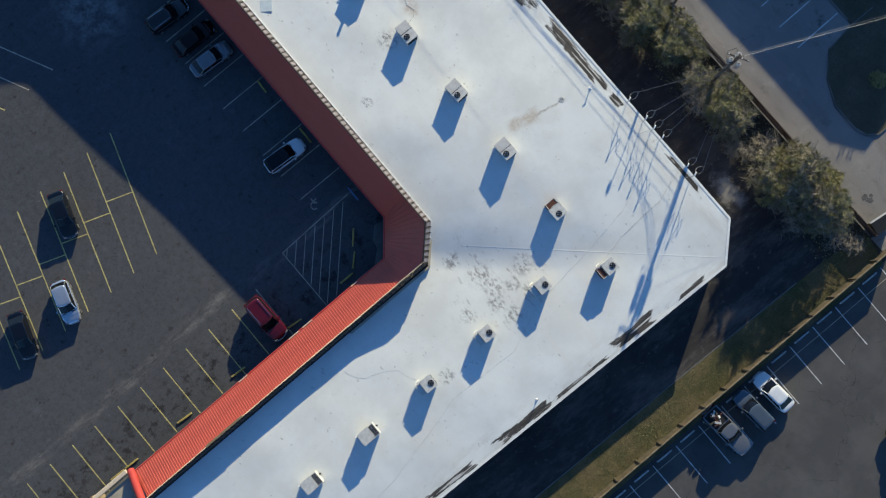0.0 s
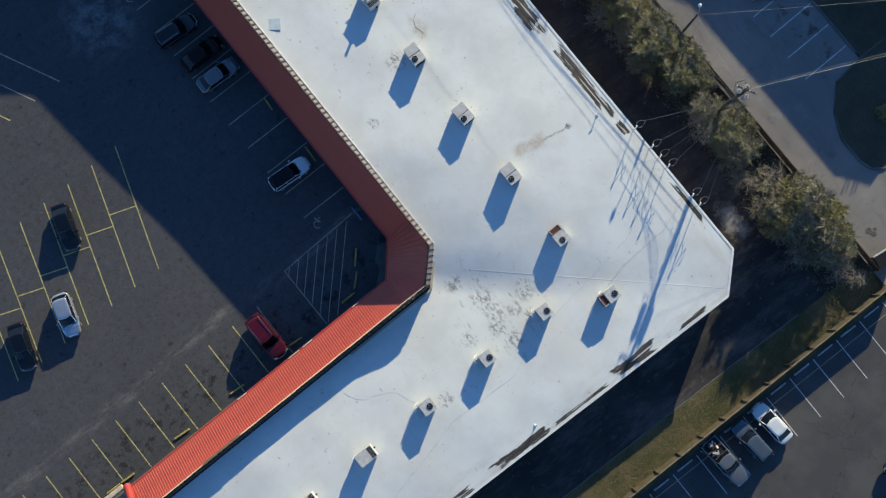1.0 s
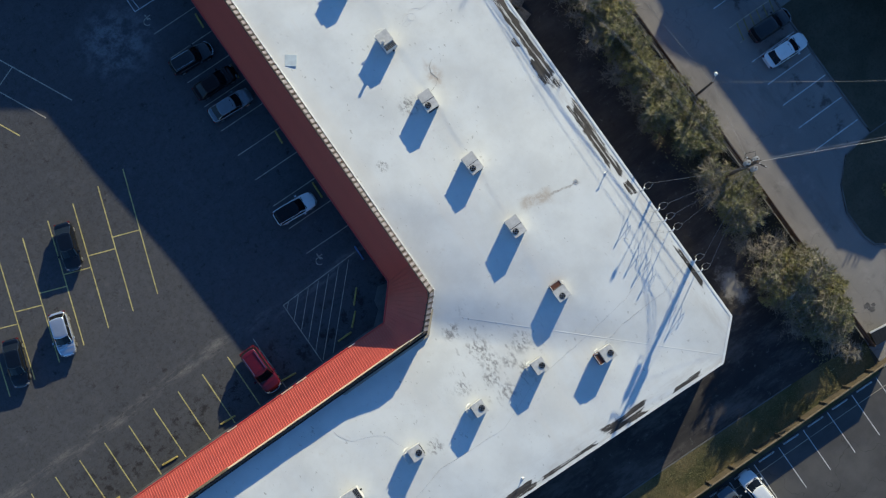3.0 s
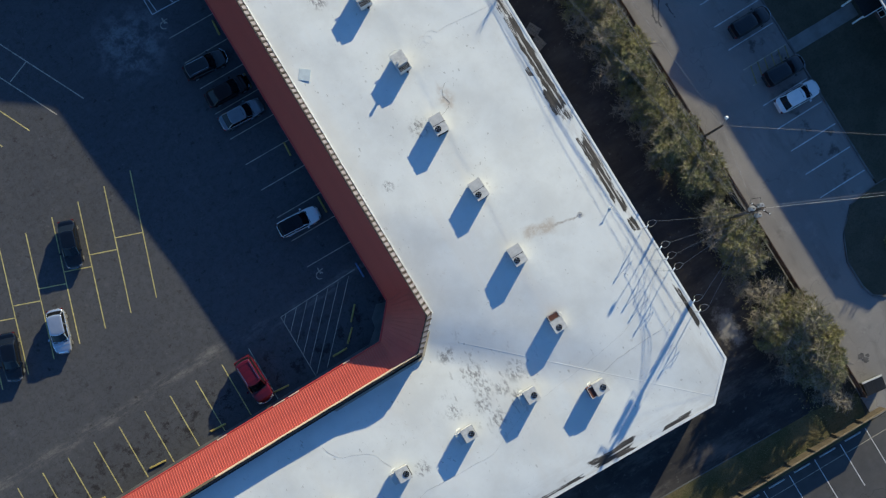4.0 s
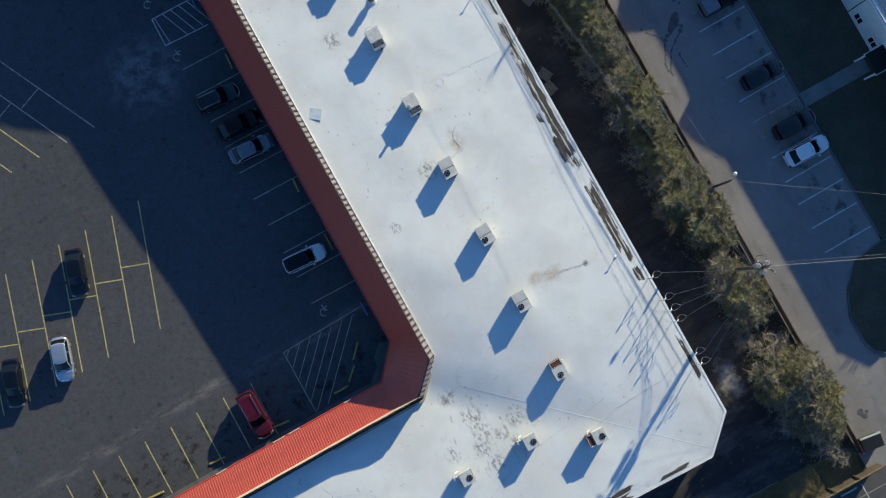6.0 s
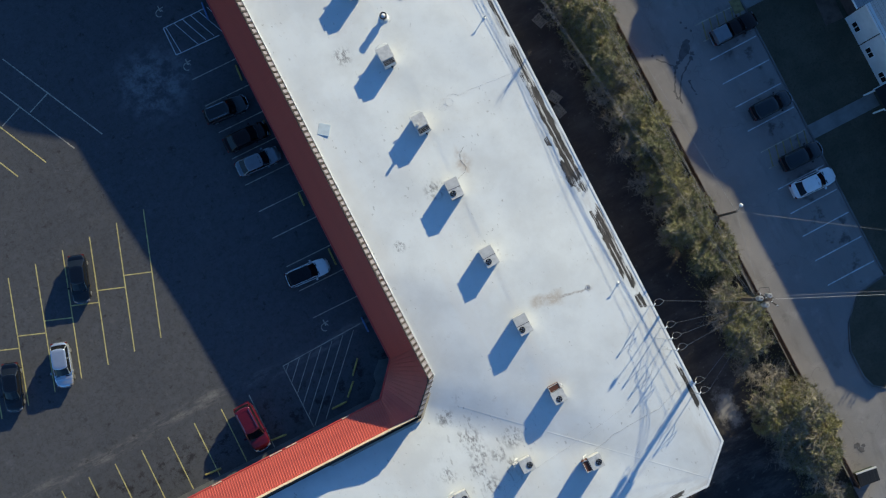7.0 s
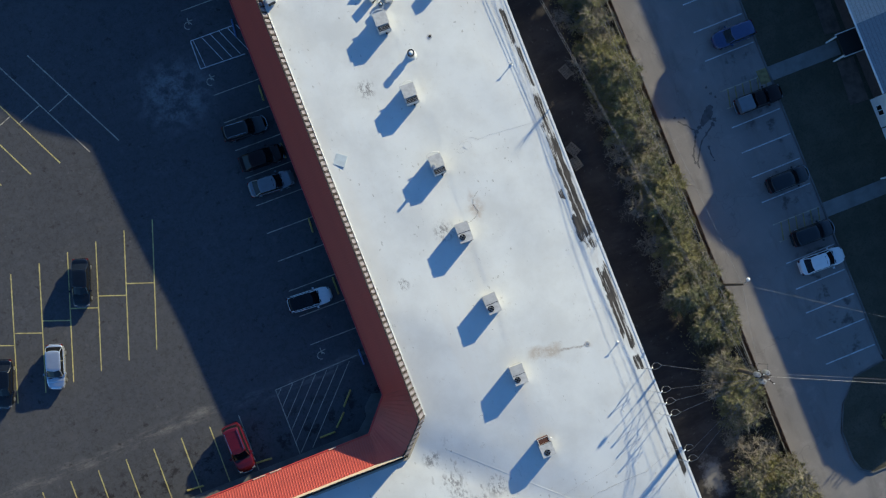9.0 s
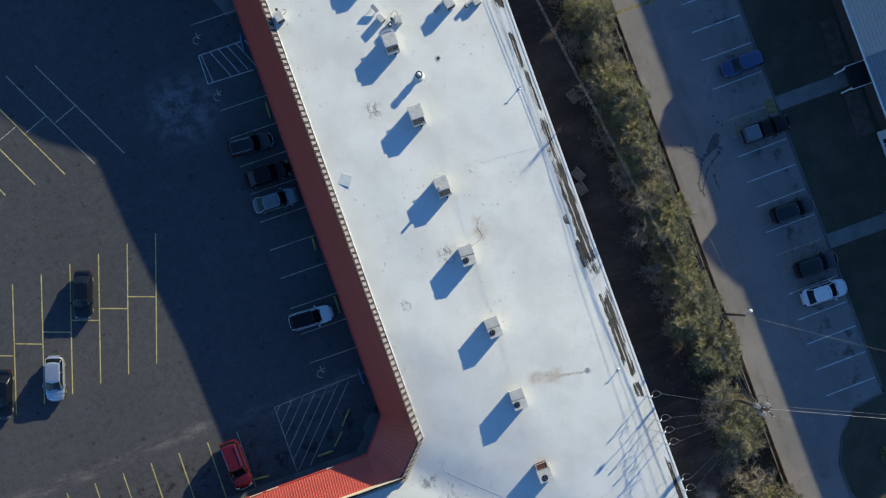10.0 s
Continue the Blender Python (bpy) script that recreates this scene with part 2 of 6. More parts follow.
M = {
    "roof": roof_material(),
    "lot": asphalt("dark_sealed_asphalt", (0.076, 0.0775, 0.086), (0.088, 0.0885, 0.096), 0.05, 0.25, True),
    "alley": asphalt("worn_alley_asphalt", (0.038, 0.036, 0.037), (0.068, 0.062, 0.058), 0.2, 0, False, False, True),
    "drive": asphalt("sandy_driveway_asphalt", (0.212, 0.2, 0.192), (0.262, 0.245, 0.232), 0.1, 0.25, False, True),
    "east_lot": asphalt("grey_asphalt", (0.12, 0.12, 0.125), (0.145, 0.142, 0.14), 0.1, 0.2),
    "south_lot": asphalt("weathered_asphalt", (0.076, 0.074, 0.075), (0.102, 0.099, 0.098), 0.25, 0.4),
    "earth": plain("bare_earth", (0.06, 0.055, 0.04), 0.95, 0, 0.4, 0.3),
    "yellow": plain("yellow_road_paint", (0.56, 0.49, 0.18), 0.7, 0, 0.45, 2.5),
    "white_line": plain("white_road_paint", (0.62, 0.62, 0.62), 0.7, 0, 0.4, 2.5),
    "faded_or_shaded_line": plain("faded_or_shaded_road_paint", (0.44, 0.405, 0.32), 0.8, 0, 0.5, 2.5),
    "stop_yellow": plain("yellow_painted_concrete", (0.46, 0.37, 0.1), 0.75, 0, 0.35, 4),
    "stop_white": plain("white_painted_concrete", (0.6, 0.6, 0.58), 0.75, 0, 0.3, 4),
    "blue_paint": plain("blue_painted_concrete", (0.16, 0.22, 0.42), 0.7, 0, 0.3, 4),
    "concrete": plain("pale_concrete", (0.33, 0.32, 0.30), 0.85, 0, 0.3, 0.8),
    "red": plain("red_metal_roofing", (0.43, 0.076, 0.046), 0.42, 0.0, 0.16, 0.6, 0.1),
    "red_trim": plain("red_metal_trim", (0.4, 0.05, 0.04), 0.4, 0, 0.15, 2),
    "ply": plain("weathered_plywood", (0.235, 0.215, 0.24), 0.85, 0, 0.35, 3),
    "lumber": plain("grey_lumber", (0.055, 0.046, 0.043), 0.9, 0, 0.35, 5),
    "coping": plain("pale_metal_coping", (0.62, 0.6, 0.56), 0.5, 0.2, 0.2, 2),
    "stucco": plain("beige_stucco_wall", (0.42, 0.38, 0.31), 0.9, 0, 0.2, 1),
    "ac": plain("beige_painted_steel", (0.62, 0.605, 0.57), 0.5, 0.1, 0.22, 3),
    "ac_dark": plain("dark_condenser_coil", (0.035, 0.035, 0.035), 0.7, 0.3, 0.3, 8),
    "rust": plain("rusted_steel_panel", (0.14, 0.055, 0.035), 0.9, 0.1, 0.5, 6),
    "duct": plain("galvanised_steel", (0.5, 0.5, 0.5), 0.45, 0.6, 0.2, 3),
    "black": plain("black_rubber", (0.012, 0.012, 0.013), 0.7, 0, 0.3, 6),
    "wood_pole": plain("creosoted_timber", (0.10, 0.075, 0.055), 0.9, 0, 0.4, 3),
    "fence": plain("brown_fence_boards", (0.13, 0.075, 0.048), 0.9, 0, 0.4, 2),
    "tan_fence": plain("tan_fence_cap", (0.26, 0.2, 0.115), 0.9, 0, 0.35, 2),
    "wire": plain("grey_cable", (0.24, 0.24, 0.25), 0.5, 0.3, 0.2, 2),
    "dark_wire": plain("black_cable", (0.03, 0.03, 0.03), 0.6, 0, 0.2, 2),
    "trim_white": plain("white_trim", (0.75, 0.75, 0.74), 0.6, 0, 0.12, 2),
    "glass": plain("dark_tinted_glass", (0.008, 0.009, 0.012), 0.05, 0, 0.2, 1, 0.0, 0.0, 0.32),
    "tyre": plain("tyre_rubber", (0.014, 0.014, 0.014), 0.85, 0, 0.3, 6),
    "rim": plain("alloy_rim", (0.45, 0.45, 0.46), 0.35, 0.8, 0.2, 6),
    "chrome": plain("chrome", (0.7, 0.7, 0.7), 0.15, 1.0, 0.1, 6),
    "lens": plain("clear_lamp_lens", (0.16, 0.16, 0.17), 0.15, 0, 0.1, 6),
    "red_lens": plain("red_lamp_lens", (0.1, 0.008, 0.008), 0.2, 0, 0.1, 6),
    "bark": plain("grey_bark", (0.29, 0.255, 0.2), 0.95, 0, 0.35, 5),
    "entry_cream": plain("cream_painted_wood", (0.7, 0.58, 0.42), 0.7, 0, 0.2, 2),
    "faint_cable": plain("pale_grey_cable", (0.5, 0.49, 0.48), 0.8, 0, 0.2, 2),
    "hatch": plain("pale_blue_painted_metal", (0.6, 0.66, 0.68), 0.4, 0, 0.12, 2),
    "brick": plain("dark_brick_wall", (0.07, 0.052, 0.045), 0.9, 0, 0.3, 3),
    "worn_concrete": plain("worn_grey_concrete", (0.15, 0.15, 0.145), 0.9, 0, 0.35, 0.7),
    "mulch": plain("brown_mulch", (0.135, 0.105, 0.085), 0.95, 0, 0.45, 1.2),
    "path_concrete": plain("grey_path_concrete", (0.2, 0.198, 0.19), 0.9, 0, 0.3, 0.8),
    "dull_yellow": plain("dull_yellow_paint", (0.27, 0.235, 0.1), 0.8, 0, 0.5, 2.0),
    "brown_boards": plain("brown_weathered_boards", (0.105, 0.08, 0.048), 0.9, 0, 0.4, 2),
    "bin_green": plain("dark_green_painted_steel", (0.03, 0.045, 0.035), 0.6, 0.1, 0.4, 3),
    "oil": plain("dark_oil_stain", (0.1, 0.095, 0.094), 0.7, 0, 0.4, 2),
    "pallet": plain("weathered_pallet_wood", (0.2, 0.18, 0.155), 0.9, 0, 0.4, 4),
}


def leaf_material(name, a, b, dry):
    n = Nodes(name)
    r = n.tree.nodes.new("ShaderNodeNewGeometry").outputs["Random Per Island"]
    c = n.mix(n.step(r, 0.1, 0.7), a, b)
    c = n.mix(n.step(r, 0.76, 0.97), c, dry)
    c = n.mix(n.step(n.noise(0.7, 3), 0.4, 0.65, 0, 0.6), c, b)
    m = n.done(c, 0.65)
    return m


M["leaf"] = leaf_material("olive_leaves", (0.092, 0.097, 0.034), (0.19, 0.182, 0.066), (0.38, 0.33, 0.2))
M["leaf_dry"] = leaf_material("dry_yellow_leaves", (0.135, 0.134, 0.04), (0.27, 0.245, 0.082), (0.4, 0.345, 0.2))


def grass_material(name, green, dry):
    n = Nodes(name)
    c = n.mix(n.step(n.noise(0.35, 5, 0.65), 0.35, 0.65), green, dry)
    c = n.mix(n.step(n.noise(6, 4, 0.7), 0.45, 0.7, 0, 0.6), c, tuple(v * 0.55 for v in green))
    return n.done(c, 0.95, 0, n.noise(14, 4, 0.7), 0.06)


M["grass"] = grass_material("dry_winter_grass", (0.075, 0.075, 0.026), (0.17, 0.13, 0.06))
M["blade"] = leaf_material("dry_grass_blades", (0.085, 0.085, 0.032), (0.13, 0.118, 0.05), (0.2, 0.16, 0.08))
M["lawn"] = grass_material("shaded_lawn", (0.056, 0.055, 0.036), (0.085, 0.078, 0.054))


def shingle_material(name, a, b):
    n = Nodes(name)
    x, y, z = n.xyz()
    rows = n.math("FRACT", n.math("MULTIPLY", z, 9.0))
    c = n.mix(n.noise(1.5, 5, 0.6), a, b)
    c = n.mix(n.step(n.noise(7, 3, 0.6, (1, 3, 1)), 0.4, 0.65, 0, 0.6), c, tuple(v * 0.6 for v in a))
    c = n.mix(n.step(rows, 0.0, 0.2, 0.5, 0), c, tuple(v * 0.35 for v in a))
    return n.done(c, 0.9, 0, rows, 0.02)


# grey shingles, with grazing sunlight put into the warm, bright tone
M["shingle"] = shingle_material("sunlit_grey_shingles", (0.48, 0.42, 0.375), (0.56, 0.49, 0.44))
M["shingle_blue"] = shingle_material("slate_blue_roofing", (0.2, 0.215, 0.24), (0.26, 0.27, 0.295))
M["siding"] = plain("white_siding", (0.62, 0.62, 0.61), 0.7, 0, 0.12, 1)


# ---- mesh helpers ----
def part(name, bm, material, parent=None, label=""):
    """Links a bmesh as one mesh object, under its thing where one is given."""
    me = bpy.data.meshes.new(name)
    bm.to_mesh(me)
    bm.free()
    me.materials.append(M[material] if isinstance(material, str) else material)
    ob = new(name, me)
    if parent is not None:
        ob.parent = parent
    if label:
        ob["label"] = label
    return ob


def share(name, mesh, m, parent, label=""):
    """One more object on a mesh that exists already."""
    ob = new(name, mesh)
    ob.matrix_basis = m
    if parent is not None:
        ob.parent = parent
    if label:
        ob["label"] = label
    return ob


def thing(name, m, label, category, group="", kind=""):
    ob = new(name)
    ob.empty_display_size = 0.2
    ob.matrix_basis = m
    return tagged(ob, label, category, group, kind)


def box(bm, x0, x1, y0, y1, z0, z1, bevel=0.0, m=None):
    vs = [bm.verts.new((x, y, z)) for z in (z0, z1) for y in (y0, y1) for x in (x0, x1)]
    if m is not None:
        for v in vs:
            v.co = m @ v.co
    fs = [bm.faces.new([vs[i] for i in f]) for f in ((0, 2, 3, 1), (4, 5, 7, 6), (0, 1, 5, 4), (2, 6, 7, 3), (0, 4, 6, 2), (1, 3, 7, 5))]
    if bevel:
        es = list({e for f in fs for e in f.edges})
        bmesh.ops.bevel(bm, geom=es, offset=bevel, segments=2, affect="EDGES", profile=0.5)


def tube(bm, pts, r0, r1=None, n=6, cap=True):
    """A round bar along points, tapering from r0 to r1."""
    r1 = r0 if r1 is None else r1
    pts = [Vector(p) for p in pts]
    rings = []
    for i, p in enumerate(pts):
        d = (pts[min(i + 1, len(pts) - 1)] - pts[max(i - 1, 0)]).normalized()
        a = d.cross(Vector((0, 0, 1)) if abs(d.z) < 0.9 else Vector((1, 0, 0))).normalized()
        b = d.cross(a)
        r = r0 + (r1 - r0) * i / max(1, len(pts) - 1)
        rings.append([bm.verts.new(p + (a * math.cos(t) + b * math.sin(t)) * r) for t in [2 * math.pi * k / n for k in range(n)]])
    for u, v in zip(rings, rings[1:]):
        for k in range(n):
            bm.faces.new((u[k], u[(k + 1) % n], v[(k + 1) % n], v[k]))
    if cap:
        bm.faces.new(rings[0])
        bm.faces.new(list(reversed(rings[-1])))


def prism(bm, pts, z0, z1):
    """A slab on a polygon that runs counter-clockwise."""
    lo = [bm.verts.new((x, y, z0)) for x, y in pts]
    hi = [bm.verts.new((x, y, z1)) for x, y in pts]
    bm.faces.new(list(reversed(lo)))
    bm.faces.new(hi)
    for i in range(len(pts)):
        j = (i + 1) % len(pts)
        bm.faces.new((lo[i], lo[j], hi[j], hi[i]))


def loft(bm, rings, close=True, caps=True):
    vs = [[bm.verts.new(p) for p in ring] for ring in rings]
    n = len(vs[0])
    for u, v in zip(vs, vs[1:]):
        for k in range(n if close else n - 1):
            bm.faces.new((u[k], u[(k + 1) % n], v[(k + 1) % n], v[k]))
    if caps:
        bm.faces.new(list(reversed(vs[0])))
        bm.faces.new(vs[-1])
    return vs


def smooth(ob, angle=40):
    for p in ob.data.polygons:
        p.use_smooth = True
    ob.data.set_sharp_from_angle(angle=radians(angle))
    return ob


def slab(name, pts, z0, z1, material, label, category, kind="structure"):
    bm = bmesh.new()
    prism(bm, pts, z0, z1)
    return tagged(part(name, bm, material), label, category, kind=kind)


# ---- ground ----
slab("ground", [(-900, -900), (900, -900), (900, 900), (-900, 900)], -0.5, -0.03, "earth", "bare brown earth under the whole site", "ground")
slab("parking_lot", [(-75, -0.9), (0.5, -0.9), (0.5, 75), (-75, 75)], -0.3, 0.0, "lot", "dark sealed asphalt parking lot with painted stalls", "parking lot")
slab("alley", [(-75, -24.6), (7.0, -25.7), (25.3, -26.3), (25.6, 75), (19, 75), (19, -17), (16.6, -19.6), (-75, -17.5)], -0.3, 0.002, "alley", "worn dark asphalt service alley behind the shops", "alley")
slab("grass_strip", [(-75, -29.0), (29.0, -30.0), (29.7, -27.0), (25.3, -26.3), (7.0, -25.7), (-75, -24.6)], -0.3, 0.03, "grass", "dry yellow-green grass strip beside the alley", "grass")
slab("tree_bed", [(25.3, -26.3), (29.7, -27.0), (29.7, 75), (25.6, 75)], -0.3, 0.02, "earth", "bare leaf-littered soil under the hedge trees", "soil")
slab("driveway", [(29.7, -29.8), (75, -29.8), (75, -20.9), (36.6, -20.9), (35.6, -20.2), (35.25, -19.0), (35.2, -16.3), (36.3, -13.9), (38.4, -12.0), (41.4, -11.6), (41.4, 75), (29.7, 75)], -0.3, 0.0, "drive", "sandy grey asphalt driveway beside the apartments", "driveway")
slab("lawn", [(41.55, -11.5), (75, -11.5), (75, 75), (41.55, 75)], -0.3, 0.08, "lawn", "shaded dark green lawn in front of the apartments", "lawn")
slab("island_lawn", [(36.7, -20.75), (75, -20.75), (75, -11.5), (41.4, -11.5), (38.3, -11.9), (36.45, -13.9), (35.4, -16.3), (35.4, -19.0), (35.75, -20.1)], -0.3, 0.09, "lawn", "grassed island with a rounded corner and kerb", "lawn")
slab("south_parking_lot", [(-75, -90), (75, -90), (75, -29.9), (29, -29.9), (-75, -28.95)], -0.3, -0.01, "south_lot", "weathered grey asphalt parking lot of the neighbour", "parking lot")

# ---- the shops: roof, mansard, walls ----


def lerp_table(table, v):
    return float(np.interp(v, [a for a, _ in table], [b for _, b in table]))


FRONT_Y = [(-0.4, 3.95), (5, 4.45), (10, 4.8), (13, 4.87), (26, 5.2), (44, 5.7), (60, 6.0)]
RIDGE_Y = [(-0.3, 6.4), (4.5, 5.6), (14, 5.6), (25.6, 5.8), (37, 6.2), (40, 6.33), (45, 6.41), (46.3, 6.68), (48.6, 7.26), (50.3, 7.7), (52.3, 8.1), (54.5, 8.48), (58, 9.0)]
FRONT_X = [(-48, 4.5), (-34, 4.45), (-26, 4.32), (-2.7, 3.3)]
PARAPET = [(-34.6, 5.7), (-22, 5.65), (-16.3, 5.42), (-10.6, 5.27), (-8.8, 5.22), (-4.5, 5.62), (-2.7, 5.5)]


def ridge_z(y):
    return lerp_table(RIDGE_Y, y)


def inner_path():
    pts = [(-0.12, y, lerp_table(FRONT_Y, y)) for y in np.linspace(76, -0.4, 78)]
    pts += [(-0.9, -1.3, 3.78), (-1.8, -2.2, 3.5)]
    return pts + [(x, -3.1, lerp_table(FRONT_X, x)) for x in np.linspace(-2.7, -48, 48)]


def outer_path():
    pts = [(20.25, y, 3.6 + 0.025 * max(0.0, y - 5)) for y in np.linspace(76, -17.4, 78)]
    pts += [(19.25, -18.4, 3.6), (18.25, -19.4, 3.6)]
    return pts + [(x, -20.35 + 0.028 * (17.2 - x), 3.6) for x in np.linspace(17.2, -48, 48)]


shops = thing("shopping_center", pose(0, 0, 0), "single-storey L-shaped row of shops with white flat roof and red mansard", "building")
inner, outer = inner_path(), outer_path()
bm = bmesh.new()
rings = []
for p, q in zip(inner, outer):
    p, q = Vector(p), Vector(q)
    rings.append([p.lerp(q, k / 24) + Vector((0, 0, 0.05 * noise.noise(p.lerp(q, k / 24) * 0.25))) for k in range(25)])
loft(bm, rings, close=False, caps=False)
bmesh.ops.recalc_face_normals(bm, faces=bm.faces)
if sum(f.normal.z for f in bm.faces) < 0:
    bmesh.ops.reverse_faces(bm, faces=bm.faces)
roof = smooth(part("roof", bm, "roof", shops, "white coated flat roof with grey mildew and grime"))
from mathutils.bvhtree import BVHTree
roof_tree = BVHTree.FromPolygons([v.co.copy() for v in roof.data.vertices], [tuple(p.vertices) for p in roof.data.polygons])


def on_roof(x, y):
    hit = roof_tree.ray_cast(Vector((x, y, 50)), Vector((0, 0, -1)))
    return hit[0].z if hit[0] is not None else 4.5


# hump of the membrane seam over the diagonal
bm = bmesh.new()
line = [(0.7 + 16.8 * k / 40, -3.9 - 15.75 * k / 40) for k in range(41)]
loft(bm, [[(x + u * 0.71, y + u * 0.71, on_roof(x + u * 0.71, y + u * 0.71) + h) for u, h in ((-0.11, -0.01), (-0.05, 0.005), (0, 0.008), (0.04, 0.005), (0.1, -0.01))] for x, y in line], close=False, caps=False)
smooth(part("roof_seam", bm, "roof", shops))

# coping along the back edges
edge = [(20.25, 76), (20.25, -17.4), (17.2, -20.35), (-48, -18.52)]
for i, (a, b) in enumerate(zip(edge, edge[1:])):
    a, b = Vector((*a, 0)), Vector((*b, 0))
    d = (b - a).normalized()
    s = Vector((d.y, -d.x, 0))
    count = max(1, int((b - a).length / 3.0))
    for k in range(count):
        p, q = a.lerp(b, k / count) + d * 0.006, a.lerp(b, (k + 1) / count) - d * 0.006
        zp, zq = on_roof(*(p + s * 0.15).xy), on_roof(*(q + s * 0.15).xy)
        bm = bmesh.new()
        loft(bm, [[v + s * 0.11 + Vector((0, 0, z - 0.12)), v + s * 0.13 + Vector((0, 0, z + 0.03)), v - s * 0.07 + Vector((0, 0, z + 0.02)), v - s * 0.07 + Vector((0, 0, z - 0.12))] for v, z in ((p, zp), (q, zq))])
        bmesh.ops.recalc_face_normals(bm, faces=bm.faces)
        part("coping", bm, "trim_white", shops)

# walls: back walls and set-back shop fronts
walls = [((20.05, 76), (20.05, -17.35)), ((20.05, -17.35), (17.1, -20.15)), ((17.1, -20.15), (-48, -18.4)), ((-48, -18.4), (-48, -3.2)), ((20.05, 76), (-0.3, 76))]
for a, b in walls:
    bm = bmesh.new()
    d = (Vector(b) - Vector(a)).normalized()
    m = Matrix.Translation((*a, 0)) @ Matrix.Rotation(math.atan2(d.y, d.x), 4, "Z")
    box(bm, 0, (Vector(b) - Vector(a)).length, -0.2, 0.0, -0.1, 3.35, m=m)
    part("wall", bm, "stucco", shops)
fronts = [((-0.2, 76), (-0.2, -0.5)), ((-0.2, -0.5), (-2.85, -3.25)), ((-2.85, -3.25), (-48, -3.25))]
for a, b in fronts:
    d = (Vector(b) - Vector(a)).normalized()
    length = (Vector(b) - Vector(a)).length
    m = Matrix.Translation((*a, 0)) @ Matrix.Rotation(math.atan2(d.y, d.x), 4, "Z")
    bm = bmesh.new()
    box(bm, 0, length, 0.0, 0.2, -0.1, 0.55, m=m)
    part("wall_plinth", bm, "stucco", shops)
    bm = bmesh.new()
    box(bm, 0, length, 0.0, 0.2, 2.5, 3.7, m=m)
    part("wall_header", bm, "stucco", shops)
    count = max(1, int(length / 2.4))
    for k in range(count):
        u0, u1 = length * k / count, length * (k + 1) / count
        bm = bmesh.new()
        box(bm, u0, u0 + 0.35, 0.0, 0.2, 0.55, 2.5, m=m)
        part("wall_pier", bm, "stucco", shops)
        bm = bmesh.new()
        for c in ((u0 + 0.35, u1, 0.55, 0.62), (u0 + 0.35, u1, 2.43, 2.5), (u0 + 0.35, u0 + 0.42, 0.62, 2.43), (u1 - 0.07, u1, 0.62, 2.43)):
            box(bm, c[0], c[1], 0.05, 0.13, c[2], c[3], m=m)
        win = part("shop_window", bm, "duct", shops)
        bm = bmesh.new()
        box(bm, u0 + 0.42, u1 - 0.07, 0.08, 0.1, 0.62, 2.43, m=m)
        part("pane", bm, "glass", win)

# soffit, fascia and walkway
bm = bmesh.new()
prism(bm, [(-0.1, 76), (-2.85, 76), (-2.85, 2.65), (-5.33, -0.22), (-48, -0.22), (-48, -3.2), (-2.8, -3.2), (-0.1, -0.5)], 2.62, 2.7)
part("soffit", bm, "stucco", shops)
slab("walkway", [(-0.1, 76), (-2.6, 76), (-2.6, 2.75), (-3.15, 2.7), (-4.1, 2.95), (-5.1, 2.05), (-5.3, 1.15), (-6.5, 0.15), (-48, 0.15), (-48, -3.2), (-2.8, -3.2), (-0.1, -0.5)], -0.3, 0.14, "worn_concrete", "worn concrete walkway under the mansard", "walkway")

# red standing-seam panels
EAVE = 2.85
LOW_RIDGE = 4.65  # top of the red panels on the lower wing; a cream parapet board stands above them


def mansard_panel(r0, r1, e0, e1, rib=0.042):
    """A pan between two ridge points and two eave points, with a raised seam on one side."""
    bm = bmesh.new()
    r0, r1, e0, e1 = Vector(r0), Vector(r1), Vector(e0), Vector(e1)
    n = (r1 - r0).cross(e0 - r0)
    if n.length < 1e-5:
        n = (e1 - e0).cross(e0 - r0)
    n = n.normalized()
    if n.z < 0:
        n = -n
    lo = [bm.verts.new(v) for v in (r0, r1, e1, e0)]
    hi = [bm.verts.new(v + n * 0.02) for v in (r0, r1, e1, e0)]
    for f in (lo, hi):
        bm.faces.new(f)
    for i in range(4):
        bm.faces.new((lo[i], lo[(i + 1) % 4], hi[(i + 1) % 4], hi[i]))
    s = (e1 - e0).normalized() * 0.085
    loft(bm, [[r0 + n * 0.015, r0 + n * rib + s * 0.3, r0 + n * rib + s * 0.7, r0 + s + n * 0.015], [e0 + n * 0.015, e0 + n * rib + s * 0.3, e0 + n * rib + s * 0.7, e0 + s + n * 0.015]])
    bmesh.ops.recalc_face_normals(bm, faces=bm.faces)
    return bm


STEP = 0.24
bm = mansard_panel((0.0, 0, 2.75), (0.0, STEP, 2.75), (-2.3, 0, 0), (-2.3, STEP, 0), 0.028)
first = part("mansard_panel", bm, "red", shops)
first.matrix_basis = pose(-0.6, 2.65, EAVE) @ Matrix.Diagonal((1, 1, (ridge_z(2.65) - EAVE) / 2.75, 1))
pan = first.data
for k in range(1, 294):
    y = 2.65 + STEP * k
    share("mansard_panel", pan, pose(-0.6, y, EAVE) @ Matrix.Diagonal((1, 1, (ridge_z(y) - EAVE) / 2.75, 1)), shops)
bm = mansard_panel((0, 0, LOW_RIDGE - EAVE), (-STEP, 0, LOW_RIDGE - EAVE), (0, 2.5, 0), (-STEP, 2.5, 0), 0.048)
first = part("mansard_panel", bm, "red", shops)
first.matrix_basis = pose(-5.35, -2.72, EAVE)
pan = first.data
